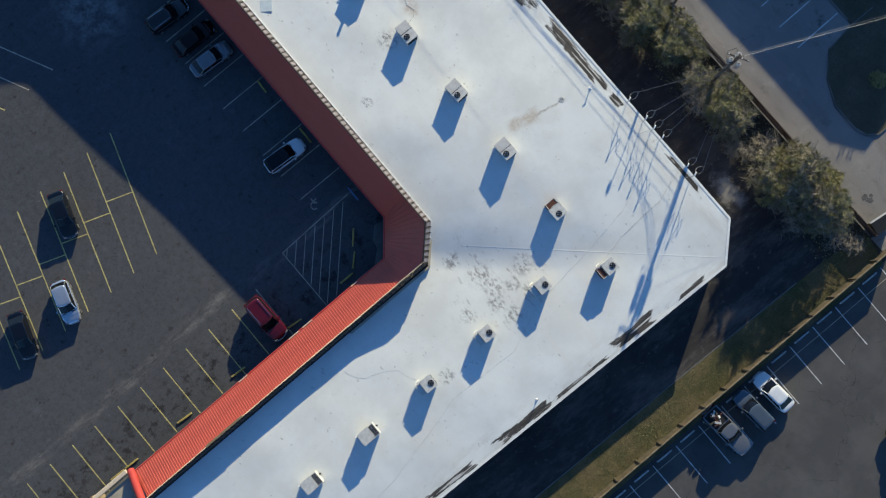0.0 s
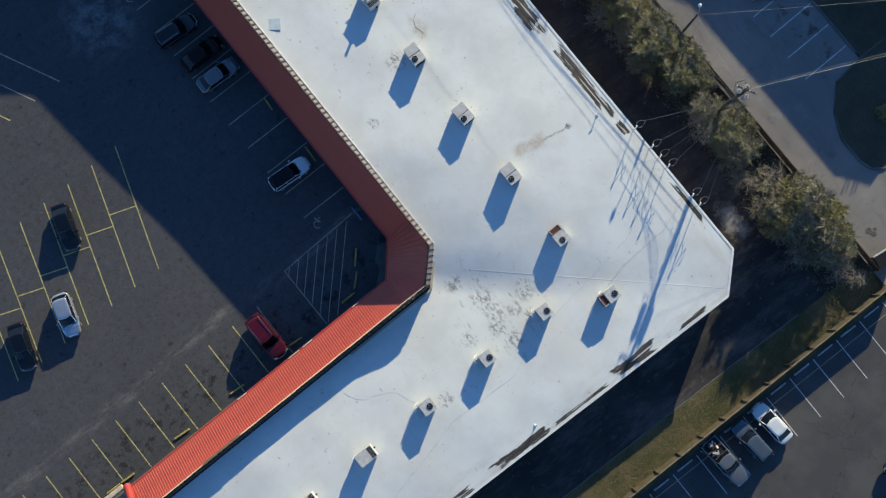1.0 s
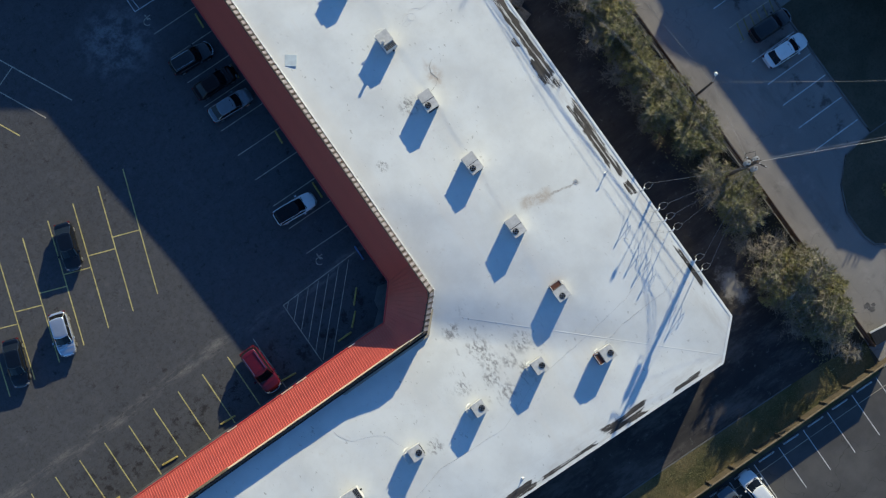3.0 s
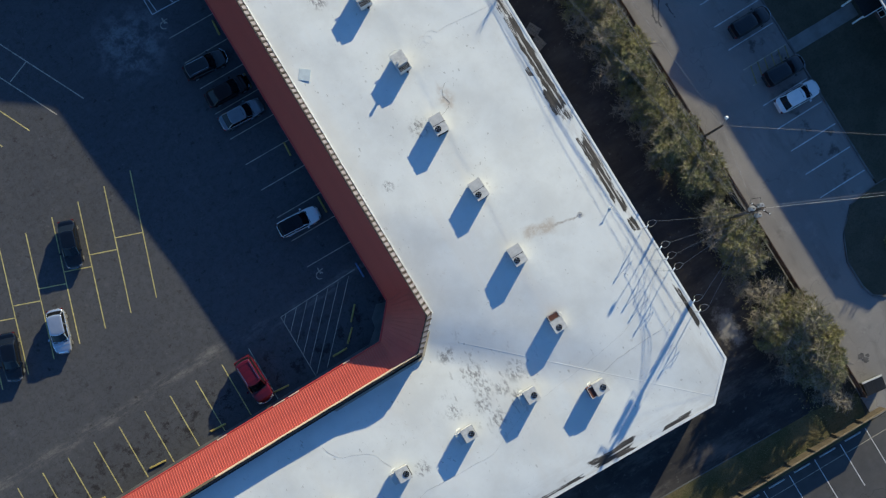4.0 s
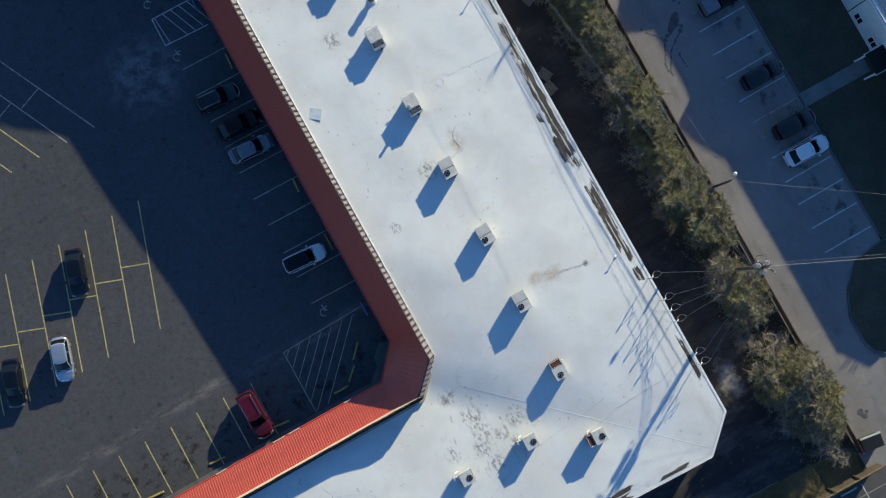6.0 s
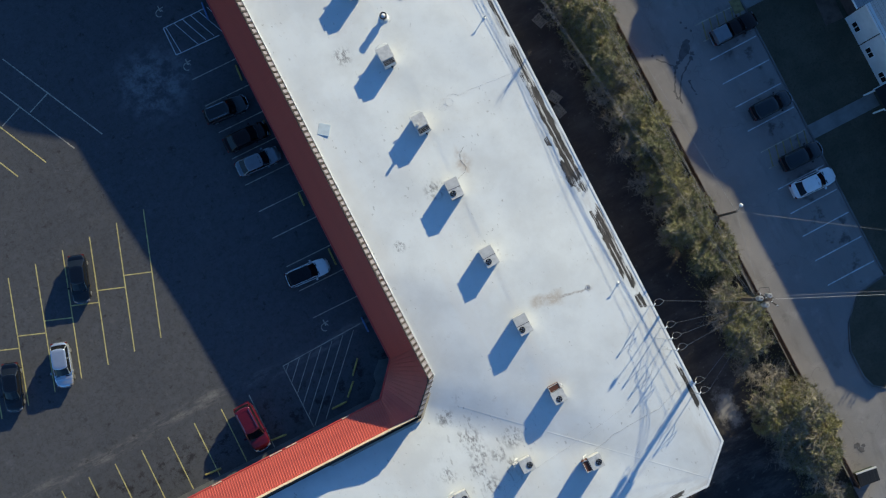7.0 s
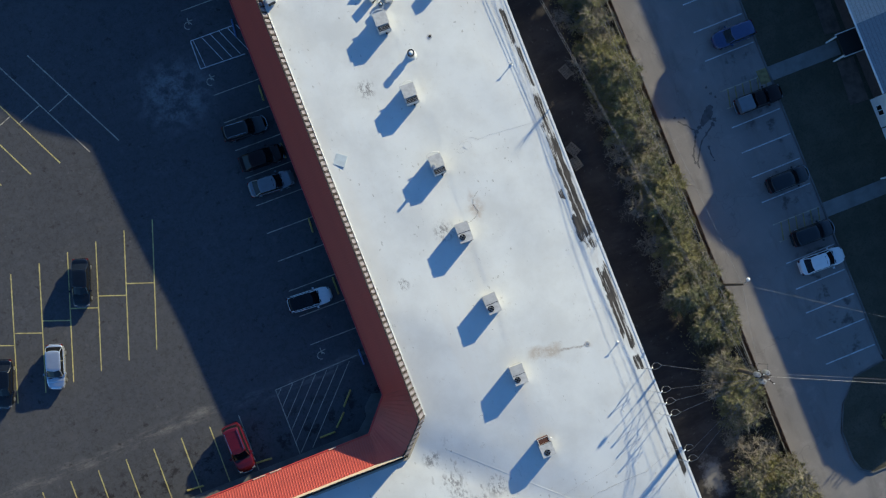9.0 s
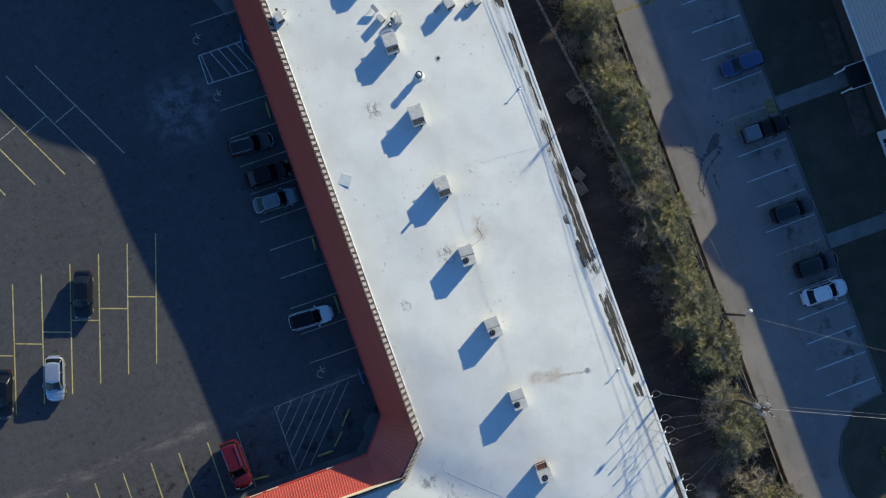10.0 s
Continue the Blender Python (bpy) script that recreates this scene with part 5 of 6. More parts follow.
def car(kind, colour, x, y, heading, label, roof_glass=False, rack=False, load=False, shell=False, sunroof=False, name=None, size=1.0):
    L, W, H, belt, bonnet, tail, gf, gb, rf, rb = SHAPES[kind]
    body_m = PAINT[colour]
    ob = thing(name or {"sedan": "sedan_car", "hatch": "hatchback_car", "suv": "suv_car", "pickup": "pickup_truck"}[kind], pose(x, y, 0.0, 0, 0, heading), label, "truck" if kind == "pickup" else "car", "parked cars")
    ob.scale = (size, size, size)
    h, w = L / 2, W / 2
    bm = bmesh.new()
    stations = [(-h, 0.56, 0.42, tail - 0.2), (-h + 0.05, 0.74, 0.34, tail - 0.08), (-h + 0.2, 0.88, 0.26, tail - 0.02), (-h + 0.5, 0.96, 0.22, tail), (gb + 0.2, 1.0, 0.22, belt), (0, 1.0, 0.22, belt), (gf, 0.995, 0.22, belt - 0.02), (gf + 0.45, 0.985, 0.22, bonnet), (h - 0.75, 0.955, 0.23, bonnet - 0.05), (h - 0.38, 0.9, 0.25, bonnet - 0.11), (h - 0.14, 0.78, 0.28, bonnet - 0.2), (h - 0.03, 0.6, 0.34, bonnet - 0.3), (h, 0.42, 0.42, bonnet - 0.38)]
    loft(bm, [ring_section(sx, w * sw, z0, z1) for sx, sw, z0, z1 in stations])
    bmesh.ops.recalc_face_normals(bm, faces=bm.faces)
    body = smooth(part("body", bm, body_m, ob), 60)
    body.modifiers.new("round", "SUBSURF").levels = 1
    body.modifiers["round"].render_levels = 2
    # greenhouse: dark glass with painted roof and pillars
    gw, rw = w * 0.91, w * 0.77
    bm = bmesh.new()
    def outline(f, b, u, lead, bow):
        """Plan of the cabin at one height: rounded at the front and back."""
        half = [(b + 0.04, 0.88), (b + lead * 0.7, 1.0), (f - lead * 0.8, 1.0), (f - bow * 0.4, 0.93), (f, 0.58)]
        return [(p, -u * q) for p, q in half] + [(f + bow * 0.35, 0)] + [(p, u * q) for p, q in reversed(half)] + [(b - 0.03, u * 0.5), (b - 0.06, 0), (b - 0.03, -u * 0.5)]

    base, top = outline(gf + 0.02, gb, gw, 0.4, 0.3), outline(rf, rb, rw, 0.2, 0.2)
    size_of = len(base)
    loft(bm, [[(a * 0.97, b * 0.96, belt - 0.04) for a, b in base], [(a * 0.97, b * 0.96, H - 0.06) for a, b in top]])
    bmesh.ops.recalc_face_normals(bm, faces=bm.faces)
    part("cabin", bm, "black", ob, "dark interior")
    for pane_name, ks in (("side_window", (0, 1, 2)), ("windscreen", (3, 4, 5, 6)), ("side_window", (7, 8, 9)), ("rear_window", (10, 11, 12, 13))):
        bm = bmesh.new()
        idx = [ks[0]] + [(k + 1) % size_of for k in ks]
        loft(bm, [[(*base[k], belt - 0.03) for k in idx], [(*top[k], H - 0.05) for k in idx]], close=False, caps=False)
        bmesh.ops.recalc_face_normals(bm, faces=bm.faces)
        bmesh.ops.solidify(bm, geom=bm.faces[:], thickness=0.006)
        part(pane_name, bm, "glass", ob, "dark glass")
    bm = bmesh.new()
    cx = (rf + rb) / 2
    rings = [(1.03, H - 0.07), (1.0, H - 0.03), (0.95, H - 0.004), (0.7, H + 0.008), (0.25, H + 0.011)]
    loft(bm, [[(cx + (a - cx) * k, b * k, z) for a, b in top] for k, z in rings])
    bmesh.ops.recalc_face_normals(bm, faces=bm.faces)
    roof_part = smooth(part("roof", bm, M["glass"] if roof_glass else body_m, ob, "black glass roof" if roof_glass else ""), 30)
    if sunroof:
        bm = bmesh.new()
        box(bm, rf - 0.75, rf - 0.2, -0.38, 0.38, H - 0.01, H + 0.008, 0.003)
        part("sunroof", bm, "glass", roof_part)
    for s in (-1, 1):
        for a, b in (((gf - 0.02, gw * 0.9), (rf, rw * 0.95)), ((gb + 0.05, gw * 0.95), (rb + 0.02, rw * 0.95)), (((gf + gb) / 2 - 0.1, gw), ((rf + rb) / 2, rw))):
            bm = bmesh.new()
            tube(bm, [(a[0], s * a[1], belt - 0.02), (b[0], s * b[1], H - 0.05)], 0.045, n=5)
            part("pillar", bm, body_m, ob)
        if roof_glass:
            bm = bmesh.new()
            tube(bm, [(rf + 0.1, s * rw * 1.02, H - 0.07), (rb - 0.1, s * rw * 1.02, H - 0.06)], 0.035, n=6)
            part("roof_rail", bm, body_m, ob)
        if rack and s > 0:
            for k in range(4):
                bm = bmesh.new()
                u = rf - 0.35 - (rf - rb - 0.6) * k / 3
                box(bm, u - 0.03, u + 0.03, -rw * 0.8, rw * 0.8, H + 0.012, H + 0.035, 0.008)
                part("roof_rib", bm, body_m, ob)
        if rack:
            bm = bmesh.new()
            tube(bm, [(rf - 0.2, s * rw * 0.85, H + 0.06), (rb + 0.2, s * rw * 0.85, H + 0.06)], 0.03, n=6)
            part("roof_rail", bm, "chrome", ob)
        bm = bmesh.new()
        box(bm, gf - 0.42, gf - 0.22, s * (w + 0.11) - 0.1, s * (w + 0.11) + 0.1, belt - 0.02, belt + 0.13, 0.03)
        part("door_mirror", bm, body_m, ob)
        bm = bmesh.new()
        box(bm, h - 0.34, h - 0.12, s * w * 0.66 - 0.16, s * w * 0.66 + 0.16, bonnet - 0.34, bonnet - 0.17, 0.04)
        part("headlight", bm, "lens", ob, "clear headlight")
        bm = bmesh.new()
        box(bm, -h + 0.005, -h + 0.16, s * w * 0.72 - 0.13, s * w * 0.72 + 0.13, tail - 0.32, tail - 0.1, 0.03)
        part("tail_light", bm, "red_lens", ob, "red tail light")
        for wx in (-h + 0.85, h - 0.88):
            bm = bmesh.new()
            tube(bm, [(wx, s * (w - 0.24), 0.33), (wx, s * (w - 0.01), 0.33)], 0.33, n=20)
            wheel = part("wheel", bm, "tyre", ob)
            bm = bmesh.new()
            tube(bm, [(wx, s * (w - 0.03), 0.33), (wx, s * (w + 0.005), 0.33)], 0.21, n=14)
            part("rim", bm, "rim", wheel)
    bm = bmesh.new()
    box(bm, h - 0.1, h + 0.03, -w * 0.5, w * 0.5, 0.34, 0.5, 0.03)
    part("bumper", bm, "chrome" if kind == "pickup" else body_m, ob)
    bm = bmesh.new()
    box(bm, -h - 0.04, -h + 0.1, -w * 0.68, w * 0.68, 0.38, 0.55, 0.03)
    part("bumper", bm, "chrome" if kind == "pickup" else body_m, ob)
    bm = bmesh.new()
    box(bm, gf + 0.02, gf + 0.12, -gw * 0.78, gw * 0.78, belt - 0.03, belt + 0.005)
    part("wiper_cowl", bm, "black", ob)
    if colour in ("black", "red"):
        bm = bmesh.new()
        tube(bm, [(h - 0.42, -w * 0.89, bonnet - 0.2), (h - 0.15, -w * 0.74, bonnet - 0.22), (h - 0.02, -w * 0.4, bonnet - 0.27), (h + 0.02, 0, bonnet - 0.28), (h - 0.02, w * 0.4, bonnet - 0.27), (h - 0.15, w * 0.74, bonnet - 0.22), (h - 0.42, w * 0.89, bonnet - 0.2)], 0.03, n=6)
        part("front_trim", bm, "chrome", ob, "bright front trim strip")
    if kind == "pickup":
        x0, x1 = -h + 0.12, gb - 0.12
        if shell:
            bm = bmesh.new()
            loft(bm, [[(a, b, belt) for a, b in ((x0, -w * 0.9), (x1, -w * 0.9), (x1, w * 0.9), (x0, w * 0.9))], [(a, b, H - 0.06) for a, b in ((x0 + 0.12, -w * 0.8), (x1, -w * 0.8), (x1, w * 0.8), (x0 + 0.12, w * 0.8))], [(a, b, H - 0.02) for a, b in ((x0 + 0.2, -w * 0.7), (x1, -w * 0.7), (x1, w * 0.7), (x0 + 0.2, w * 0.7))]])
            bmesh.ops.recalc_face_normals(bm, faces=bm.faces)
            part("bed_cap", bm, PAINT["silver"], ob, "pale bed cap")
        else:
            bm = bmesh.new()
            box(bm, x0 + 0.05, x1, -w * 0.78, w * 0.78, belt + 0.03, belt + 0.045)
            part("bed_floor", bm, "black", ob, "black bed liner")
            for c in ((x0, x1, -w * 0.93, -w * 0.8), (x0, x1, w * 0.8, w * 0.93), (x0, x0 + 0.08, -w * 0.8, w * 0.8)):
                bm = bmesh.new()
                box(bm, *c, belt - 0.05, belt + 0.13, 0.02)
                part("bed_rail", bm, body_m, ob)
        if load:
            rng = random.Random(5)
            for k in range(22):
                bm = bmesh.new()
                m = pose(rng.uniform(x0 + 0.3, x1 - 0.3), rng.uniform(-0.6, 0.6), belt + rng.uniform(0.12, 0.4), rng.uniform(-30, 30), rng.uniform(-30, 30), rng.uniform(0, 180))
                box(bm, -rng.uniform(0.1, 0.35), rng.uniform(0.1, 0.35), -0.06, rng.uniform(0.03, 0.14), -0.04, 0.06, 0.01, m=m)
                part("scrap", bm, rng.choice(["duct", "rust", "black", "coping", "lumber"]), ob, "loose scrap metal")
    return ob


car("suv", "white", -6.2, 13.12, -4, "white crossover with a black glass roof in a shaded stall", roof_glass=True, size=0.88)
car("sedan", "silver", -5.62, 24.4, -3, "silver sedan with a dark sunroof in a shaded stall", sunroof=True, size=0.9)
car("sedan", "maroon", -5.6, 26.95, -2, "very dark maroon sedan in a shaded stall", size=0.9)
car("suv", "black", -6.1, 30.05, -4, "black suv with chrome roof rails in a shaded stall", rack=True, size=0.9)
car("suv", "red", -17.1, 2.78, -89, "red suv with roof rails parked before the shops", rack=True, size=0.98)
ang = math.degrees(math.atan2(-11.4, -3.87))
car("sedan", "black", -25.18, 22.15, ang, "black sedan in an angled stall in low sun", size=0.94)
car("hatch", "pale", -30.05, 15.8, ang + 1, "pale silver hatchback in an angled stall in low sun", size=0.97)
car("sedan", "black", -35.0, 16.05, ang - 1, "black sedan parked beside a pale hatchback", size=0.94)
car("suv", "blue", 39.5, 21.8, 181, "blue minivan parked facing the driveway", size=0.88)
car("pickup", "maroon", 39.45, 15.35, 0, "dark maroon pickup truck with a pale bed cap", shell=True, size=0.84)
car("suv", "black", 39.2, 7.4, 0, "black suv nosed to the kerb in a shaded bay", size=0.88)
car("suv", "black", 39.5, 1.9, -1, "black suv beside a hatched aisle", size=0.88)
car("sedan", "white", 39.35, -0.8, -2, "white sedan with sunroof nosed to the kerb", sunroof=True, size=0.92)
car("sedan", "white", 13.55, -32.05, 94, "white sedan parked at the wooden fence", size=0.9)
car("sedan", "black", 19.5, -43.6, 94, "black sedan in a row of the neighbouring lot", size=0.94)
car("suv", "navy", 11.1, -32.1, 94, "blue-grey suv parked beside a white sedan", size=0.9)
car("pickup", "silver", 8.1, -32.0, -86, "silver pickup truck with a bed full of scrap", load=True, size=0.94)


# ---- hedge trees ----
def crown_mesh(name, seed, height, spread, leaves, leaf_size, material):
    """Leaves in loose tufts round the tips of many twigs, uneven and open."""
    rng = random.Random(seed)
    tips = []
    for k in range(64):
        a = rng.uniform(0, 2 * math.pi)
        r = spread * math.sqrt(rng.random()) * rng.uniform(0.65, 1.1)
        z = height * (1.0 - 0.55 * (r / spread) ** 2) * rng.uniform(0.3, 1.02)
        tips.append((Vector((r * math.cos(a), r * math.sin(a), z)), rng.uniform(0.25, 1.0) * spread * 0.3))
    verts, faces = [], []
    for k in range(leaves):
        c, rad = tips[k % len(tips)]
        d = Vector((rng.gauss(0, 1), rng.gauss(0, 1), rng.gauss(0.3, 0.7)))
        p = c + d * rad * 0.42
        u = (d.normalized() + Vector((c.x, c.y, 0.6)).normalized() * 0.35 + Vector((rng.gauss(0, 0.3), rng.gauss(0, 0.3), rng.gauss(0.05, 0.2)))).normalized()
        v = u.cross(Vector((rng.gauss(0, 0.5), rng.gauss(0, 0.5), 1))).normalized()
        s = leaf_size * rng.uniform(0.7, 1.5) * (1.9 if k % 5 == 0 else 1.0)
        w = leaf_size * rng.uniform(0.13, 0.24)
        i = len(verts)
        verts += [p - u * s * 0.7, p + v * w, p + u * s, p - v * w]
        faces.append((i, i + 1, i + 2, i + 3))
    me = bpy.data.meshes.new(name)
    me.from_pydata(verts, [], faces)
    me.materials.append(M[material])
    return me, tips


def limb_mesh(name, seed, tips, twigs):
    rng = random.Random(seed)
    bm = bmesh.new()
    for c, rad in tips[:26]:
        mid = Vector((c.x * 0.35 + rng.uniform(-0.2, 0.2), c.y * 0.35 + rng.uniform(-0.2, 0.2), c.z * 0.55))
        tube(bm, [(rng.uniform(-0.1, 0.1), rng.uniform(-0.1, 0.1), c.z * 0.2), mid, c], 0.06, 0.018, n=5, cap=False)
    for k in range(twigs):
        c, rad = tips[rng.randrange(len(tips))]
        d = Vector((rng.gauss(0, 1), rng.gauss(0, 1), rng.uniform(-0.1, 0.7))).normalized()
        end = c + d * rad * rng.uniform(1.4, 2.6)
        tube(bm, [c, c.lerp(end, 0.5) + Vector((0, 0, 0.06)), end], 0.026, 0.012, n=3, cap=False)
    me = bpy.data.meshes.new(name)
    bm.to_mesh(me)
    bm.free()
    me.materials.append(M["bark"])
    return me


def trunk_mesh(name, height):
    bm = bmesh.new()
    tube(bm, [(0, 0, -0.2), (0.05, 0.03, height * 0.25), (-0.04, 0.06, height * 0.5), (0.03, 0, height * 0.7)], 0.16, 0.06, n=8)
    me = bpy.data.meshes.new(name)
    bm.to_mesh(me)
    bm.free()
    me.materials.append(M["bark"])
    return me


KINDS = []
for i in range(8):
    hgt = (4.6, 5.2, 4.0, 5.6, 4.4, 3.6, 4.4, 3.9)[i]
    spr = (2.1, 2.4, 1.9, 2.2, 2.5, 2.0, 2.2, 2.0)[i]
    cm, tp = crown_mesh("crown", 100 + i, hgt, spr, 7600 if i < 6 else 3000, 0.15, "leaf_dry" if i in (2, 4) else "leaf")
    KINDS.append((cm, limb_mesh("limbs", 40 + i, tp, 380 if i < 6 else 700), trunk_mesh("trunk", hgt)))


def hedge_tree(kind, x, y, turn, scale, label):
    ob = thing("hedge_tree", pose(x, y, 0.0, 0, 0, turn), label, "tree", "hedge trees by the driveway")
    ob.scale = (scale, scale, scale * random.uniform(0.92, 1.1) * (1.28 if y < -15 else 1.0))
    cm, lm, tm = KINDS[kind]
    share("trunk", tm, Matrix.Identity(4), ob)
    share("limb_work", lm, Matrix.Identity(4), ob)
    share("crown", cm, Matrix.Identity(4), ob)


rng = random.Random(12)
spots = []
y = 3.6
while y < 48:
    spots.append((27.6 + rng.uniform(-0.4, 0.5), y, rng.uniform(0.72, 1.0)))
    if rng.random() < 0.62:
        spots.append((26.2 + rng.uniform(-0.4, 0.5), y + rng.uniform(-0.8, 0.8), rng.uniform(0.45, 0.75)))
    y += rng.uniform(1.5, 2.3)
# the clumps between the lamp pole and the utility pole, round it, and at the driveway's end
spots += [(27.7, 2.0, 0.9), (26.5, 1.4, 0.95), (25.4, 0.5, 0.62), (28.2, -1.3, 1.02), (26.8, -2.2, 0.85), (28.3, -3.7, 0.75)]
spots += [(27.0, -5.9, 0.72), (28.1, -8.5, 0.9), (26.9, -9.3, 0.78), (27.7, -10.8, 0.88), (26.3, -11.2, 0.7)]
spots += [(26.1, -16.9, 0.9), (28.5, -18.5, 0.98), (26.3, -19.5, 0.86), (29.0, -20.6, 0.8), (27.2, -21.5, 0.92), (28.4, -22.6, 0.78), (27.4, -17.6, 0.8), (25.3, -18.2, 0.62), (28.9, -16.9, 0.6), (27.6, -19.9, 0.9), (26.6, -22.9, 0.7), (28.0, -24.2, 0.62)]
for i, (x, y, s) in enumerate(spots):
    k = rng.choice((6, 7, 0, 4, 6)) if y < -16 else rng.choice((0, 1, 2, 2, 3, 4, 4, 5, 6, 7))
    hedge_tree(k, x, y, rng.uniform(0, 360), s, ("small hedge tree with yellowing leaves and bare twigs" if k in (2, 4) else "small olive-green hedge tree with bare twigs in winter"))
# leafless shrubs
for x, y, s in ((27.8, -14.8, 0.75), (26.9, -25.2, 0.6), (27.9, -26.8, 0.55), (25.1, -21.6, 0.6), (24.9, -19.4, 0.5), (25.7, -8.0, 0.6), (26.0, -14.0, 0.5), (25.0, 6.5, 0.6), (25.2, 15.5, 0.6), (24.9, 1.0, 0.5), (29.2, 14.5, 0.5), (25.2, 10.2, 0.65), (25.0, 19.5, 0.5), (25.3, 24.2, 0.6), (25.1, 29.0, 0.55), (25.3, 3.8, 0.55), (25.3, 12.8, 0.55), (25.2, 34.0, 0.6), (25.8, -6.5, 0.55), (25.4, -13.0, 0.5), (25.2, -16.5, 0.6)):
    ob = thing("bare_shrub", pose(x, y, 0, 0, 0, rng.uniform(0, 360)), "leafless grey shrub at the hedge's edge", "shrub", "bare shrubs")
    ob.scale = (s, s, s * 0.8)
    share("stem", KINDS[2][2], Matrix.Identity(4), ob)
    share("branch_work", KINDS[rng.randrange(6)][1], Matrix.Identity(4), ob)
# a taller leafless tree whose fine twigs throw shade over the roof's edge
bare = thing("bare_tree", pose(25.8, 12.8, 0), "tall leafless grey tree standing in the hedge", "tree")
bm = bmesh.new()
tube(bm, [(0, 0, -0.1), (0.08, 0.05, 2.0), (-0.05, 0.1, 4.2)], 0.1, 0.05, n=7)
part("trunk", bm, "bark", bare)
for k in range(46):
    a, z, r = 2.4 * k, rng.uniform(2.6, 4.4), rng.uniform(0.5, 1.5)
    bm = bmesh.new()
    tip = Vector((r * math.cos(a), r * math.sin(a), z + rng.uniform(1.2, 2.4)))
    mid = Vector((tip.x * 0.45, tip.y * 0.45, z + 0.55 * (tip.z - z)))
    tube(bm, [(0, 0.05, z), mid, tip], 0.02, 0.007, n=4, cap=False)
    for j in range(2):
        end = mid + (tip - mid) * 0.6 + Vector((rng.uniform(-0.4, 0.4), rng.uniform(-0.4, 0.4), rng.uniform(0.1, 0.5)))
        tube(bm, [mid, end], 0.01, 0.005, n=3, cap=False)
    part("branch", bm, "bark", bare)
# unseen caster, added for the branched shadow across the roof's back edge
sapling = thing("shadow_sapling", pose(20.6, 21.3, 0), "slender dark sapling added to cast a branched shadow on the roof", "tree")
bm = bmesh.new()
tube(bm, [(0, 0, -0.1), (0.03, 0.02, 2.2), (0.0, 0.03, 4.2), (0.02, 0.0, 5.3)], 0.05, 0.015, n=6)
part("trunk", bm, "wood_pole", sapling)
for k in range(18):
    a, z = 2.4 * k, 4.0 + 0.06 * k
    bm = bmesh.new()
    tube(bm, [(0.01, 0.02, z), (0.12 * math.cos(a), 0.12 * math.sin(a), z + 0.35), (0.2 * math.cos(a + 0.3), 0.3 * math.sin(a + 0.3), z + 0.75)], 0.02, 0.008, n=4)
    part("branch", bm, "wood_pole", sapling)
ob = thing("island_bush", pose(39.8, -16.9, 0.05), "pale rounded bush on the grassed island", "bush")
ob.scale = (0.34, 0.34, 0.22)
share("stem", KINDS[4][2], Matrix.Identity(4), ob)
share("crown", KINDS[4][0], Matrix.Identity(4), ob)

# leaf litter under the hedge
rng2 = random.Random(77)
verts, faces = [], []
for k in range(5000):
    x, y = rng2.uniform(24.6, 29.9), rng2.uniform(-28, 50)
    s, a = rng2.uniform(0.04, 0.1), rng2.uniform(0, 6.28)
    i = len(verts)
    c, d = math.cos(a) * s, math.sin(a) * s
    z = 0.03 + rng2.random() * 0.03
    verts += [(x - c, y - d, z), (x + d * 0.5, y - c * 0.5, z + 0.01), (x + c, y + d, z), (x - d * 0.5, y + c * 0.5, z + 0.01)]
    faces.append((i, i + 1, i + 2, i + 3))
me = bpy.data.meshes.new("leaf_litter")
me.from_pydata(verts, [], faces)
me.materials.append(M["leaf_dry"])
tagged(new("leaf_litter", me), "fallen brown leaves scattered under the hedge", "leaves", kind="stuff")

# grass tufts on the strip
verts, faces = [], []
for k in range(14000):
    x = rng2.uniform(-14, 28)
    y = rng2.uniform(-28.8 - 0.006 * x, -25.95) if x < 14 else rng2.uniform(-28.9, -26.4)
    s, a, h = rng2.uniform(0.03, 0.06), rng2.uniform(0, 6.28), rng2.uniform(0.01, 0.05)
    i = len(verts)
    verts += [(x - math.cos(a) * s, y - math.sin(a) * s, 0.02), (x + math.cos(a) * s, y + math.sin(a) * s, 0.02), (x + rng2.uniform(-0.1, 0.1), y + rng2.uniform(-0.1, 0.1), 0.03 + h)]
    faces.append((i, i + 1, i + 2))
me = bpy.data.meshes.new("grass_tufts")
me.from_pydata(verts, [], faces)
me.materials.append(M["blade"])
tagged(new("grass_tufts", me), "dry yellow-green grass tufts beside the alley", "grass", kind="stuff")

# thin concrete edging between alley and grass
bm = bmesh.new()
loft(bm, [[(x - 0.03, y - 0.05, -0.1), (x - 0.03, y - 0.05, 0.05), (x + 0.03, y + 0.05, 0.05), (x + 0.03, y + 0.05, -0.1)] for x, y in ((-30, -25.0), (-5, -25.5), (7.0, -25.72), (16.0, -25.97), (21.8, -26.15))])
bmesh.ops.recalc_face_normals(bm, faces=bm.faces)
tagged(part("alley_edging", bm, "worn_concrete"), "thin pale concrete edging beside the alley", "kerb", kind="structure")

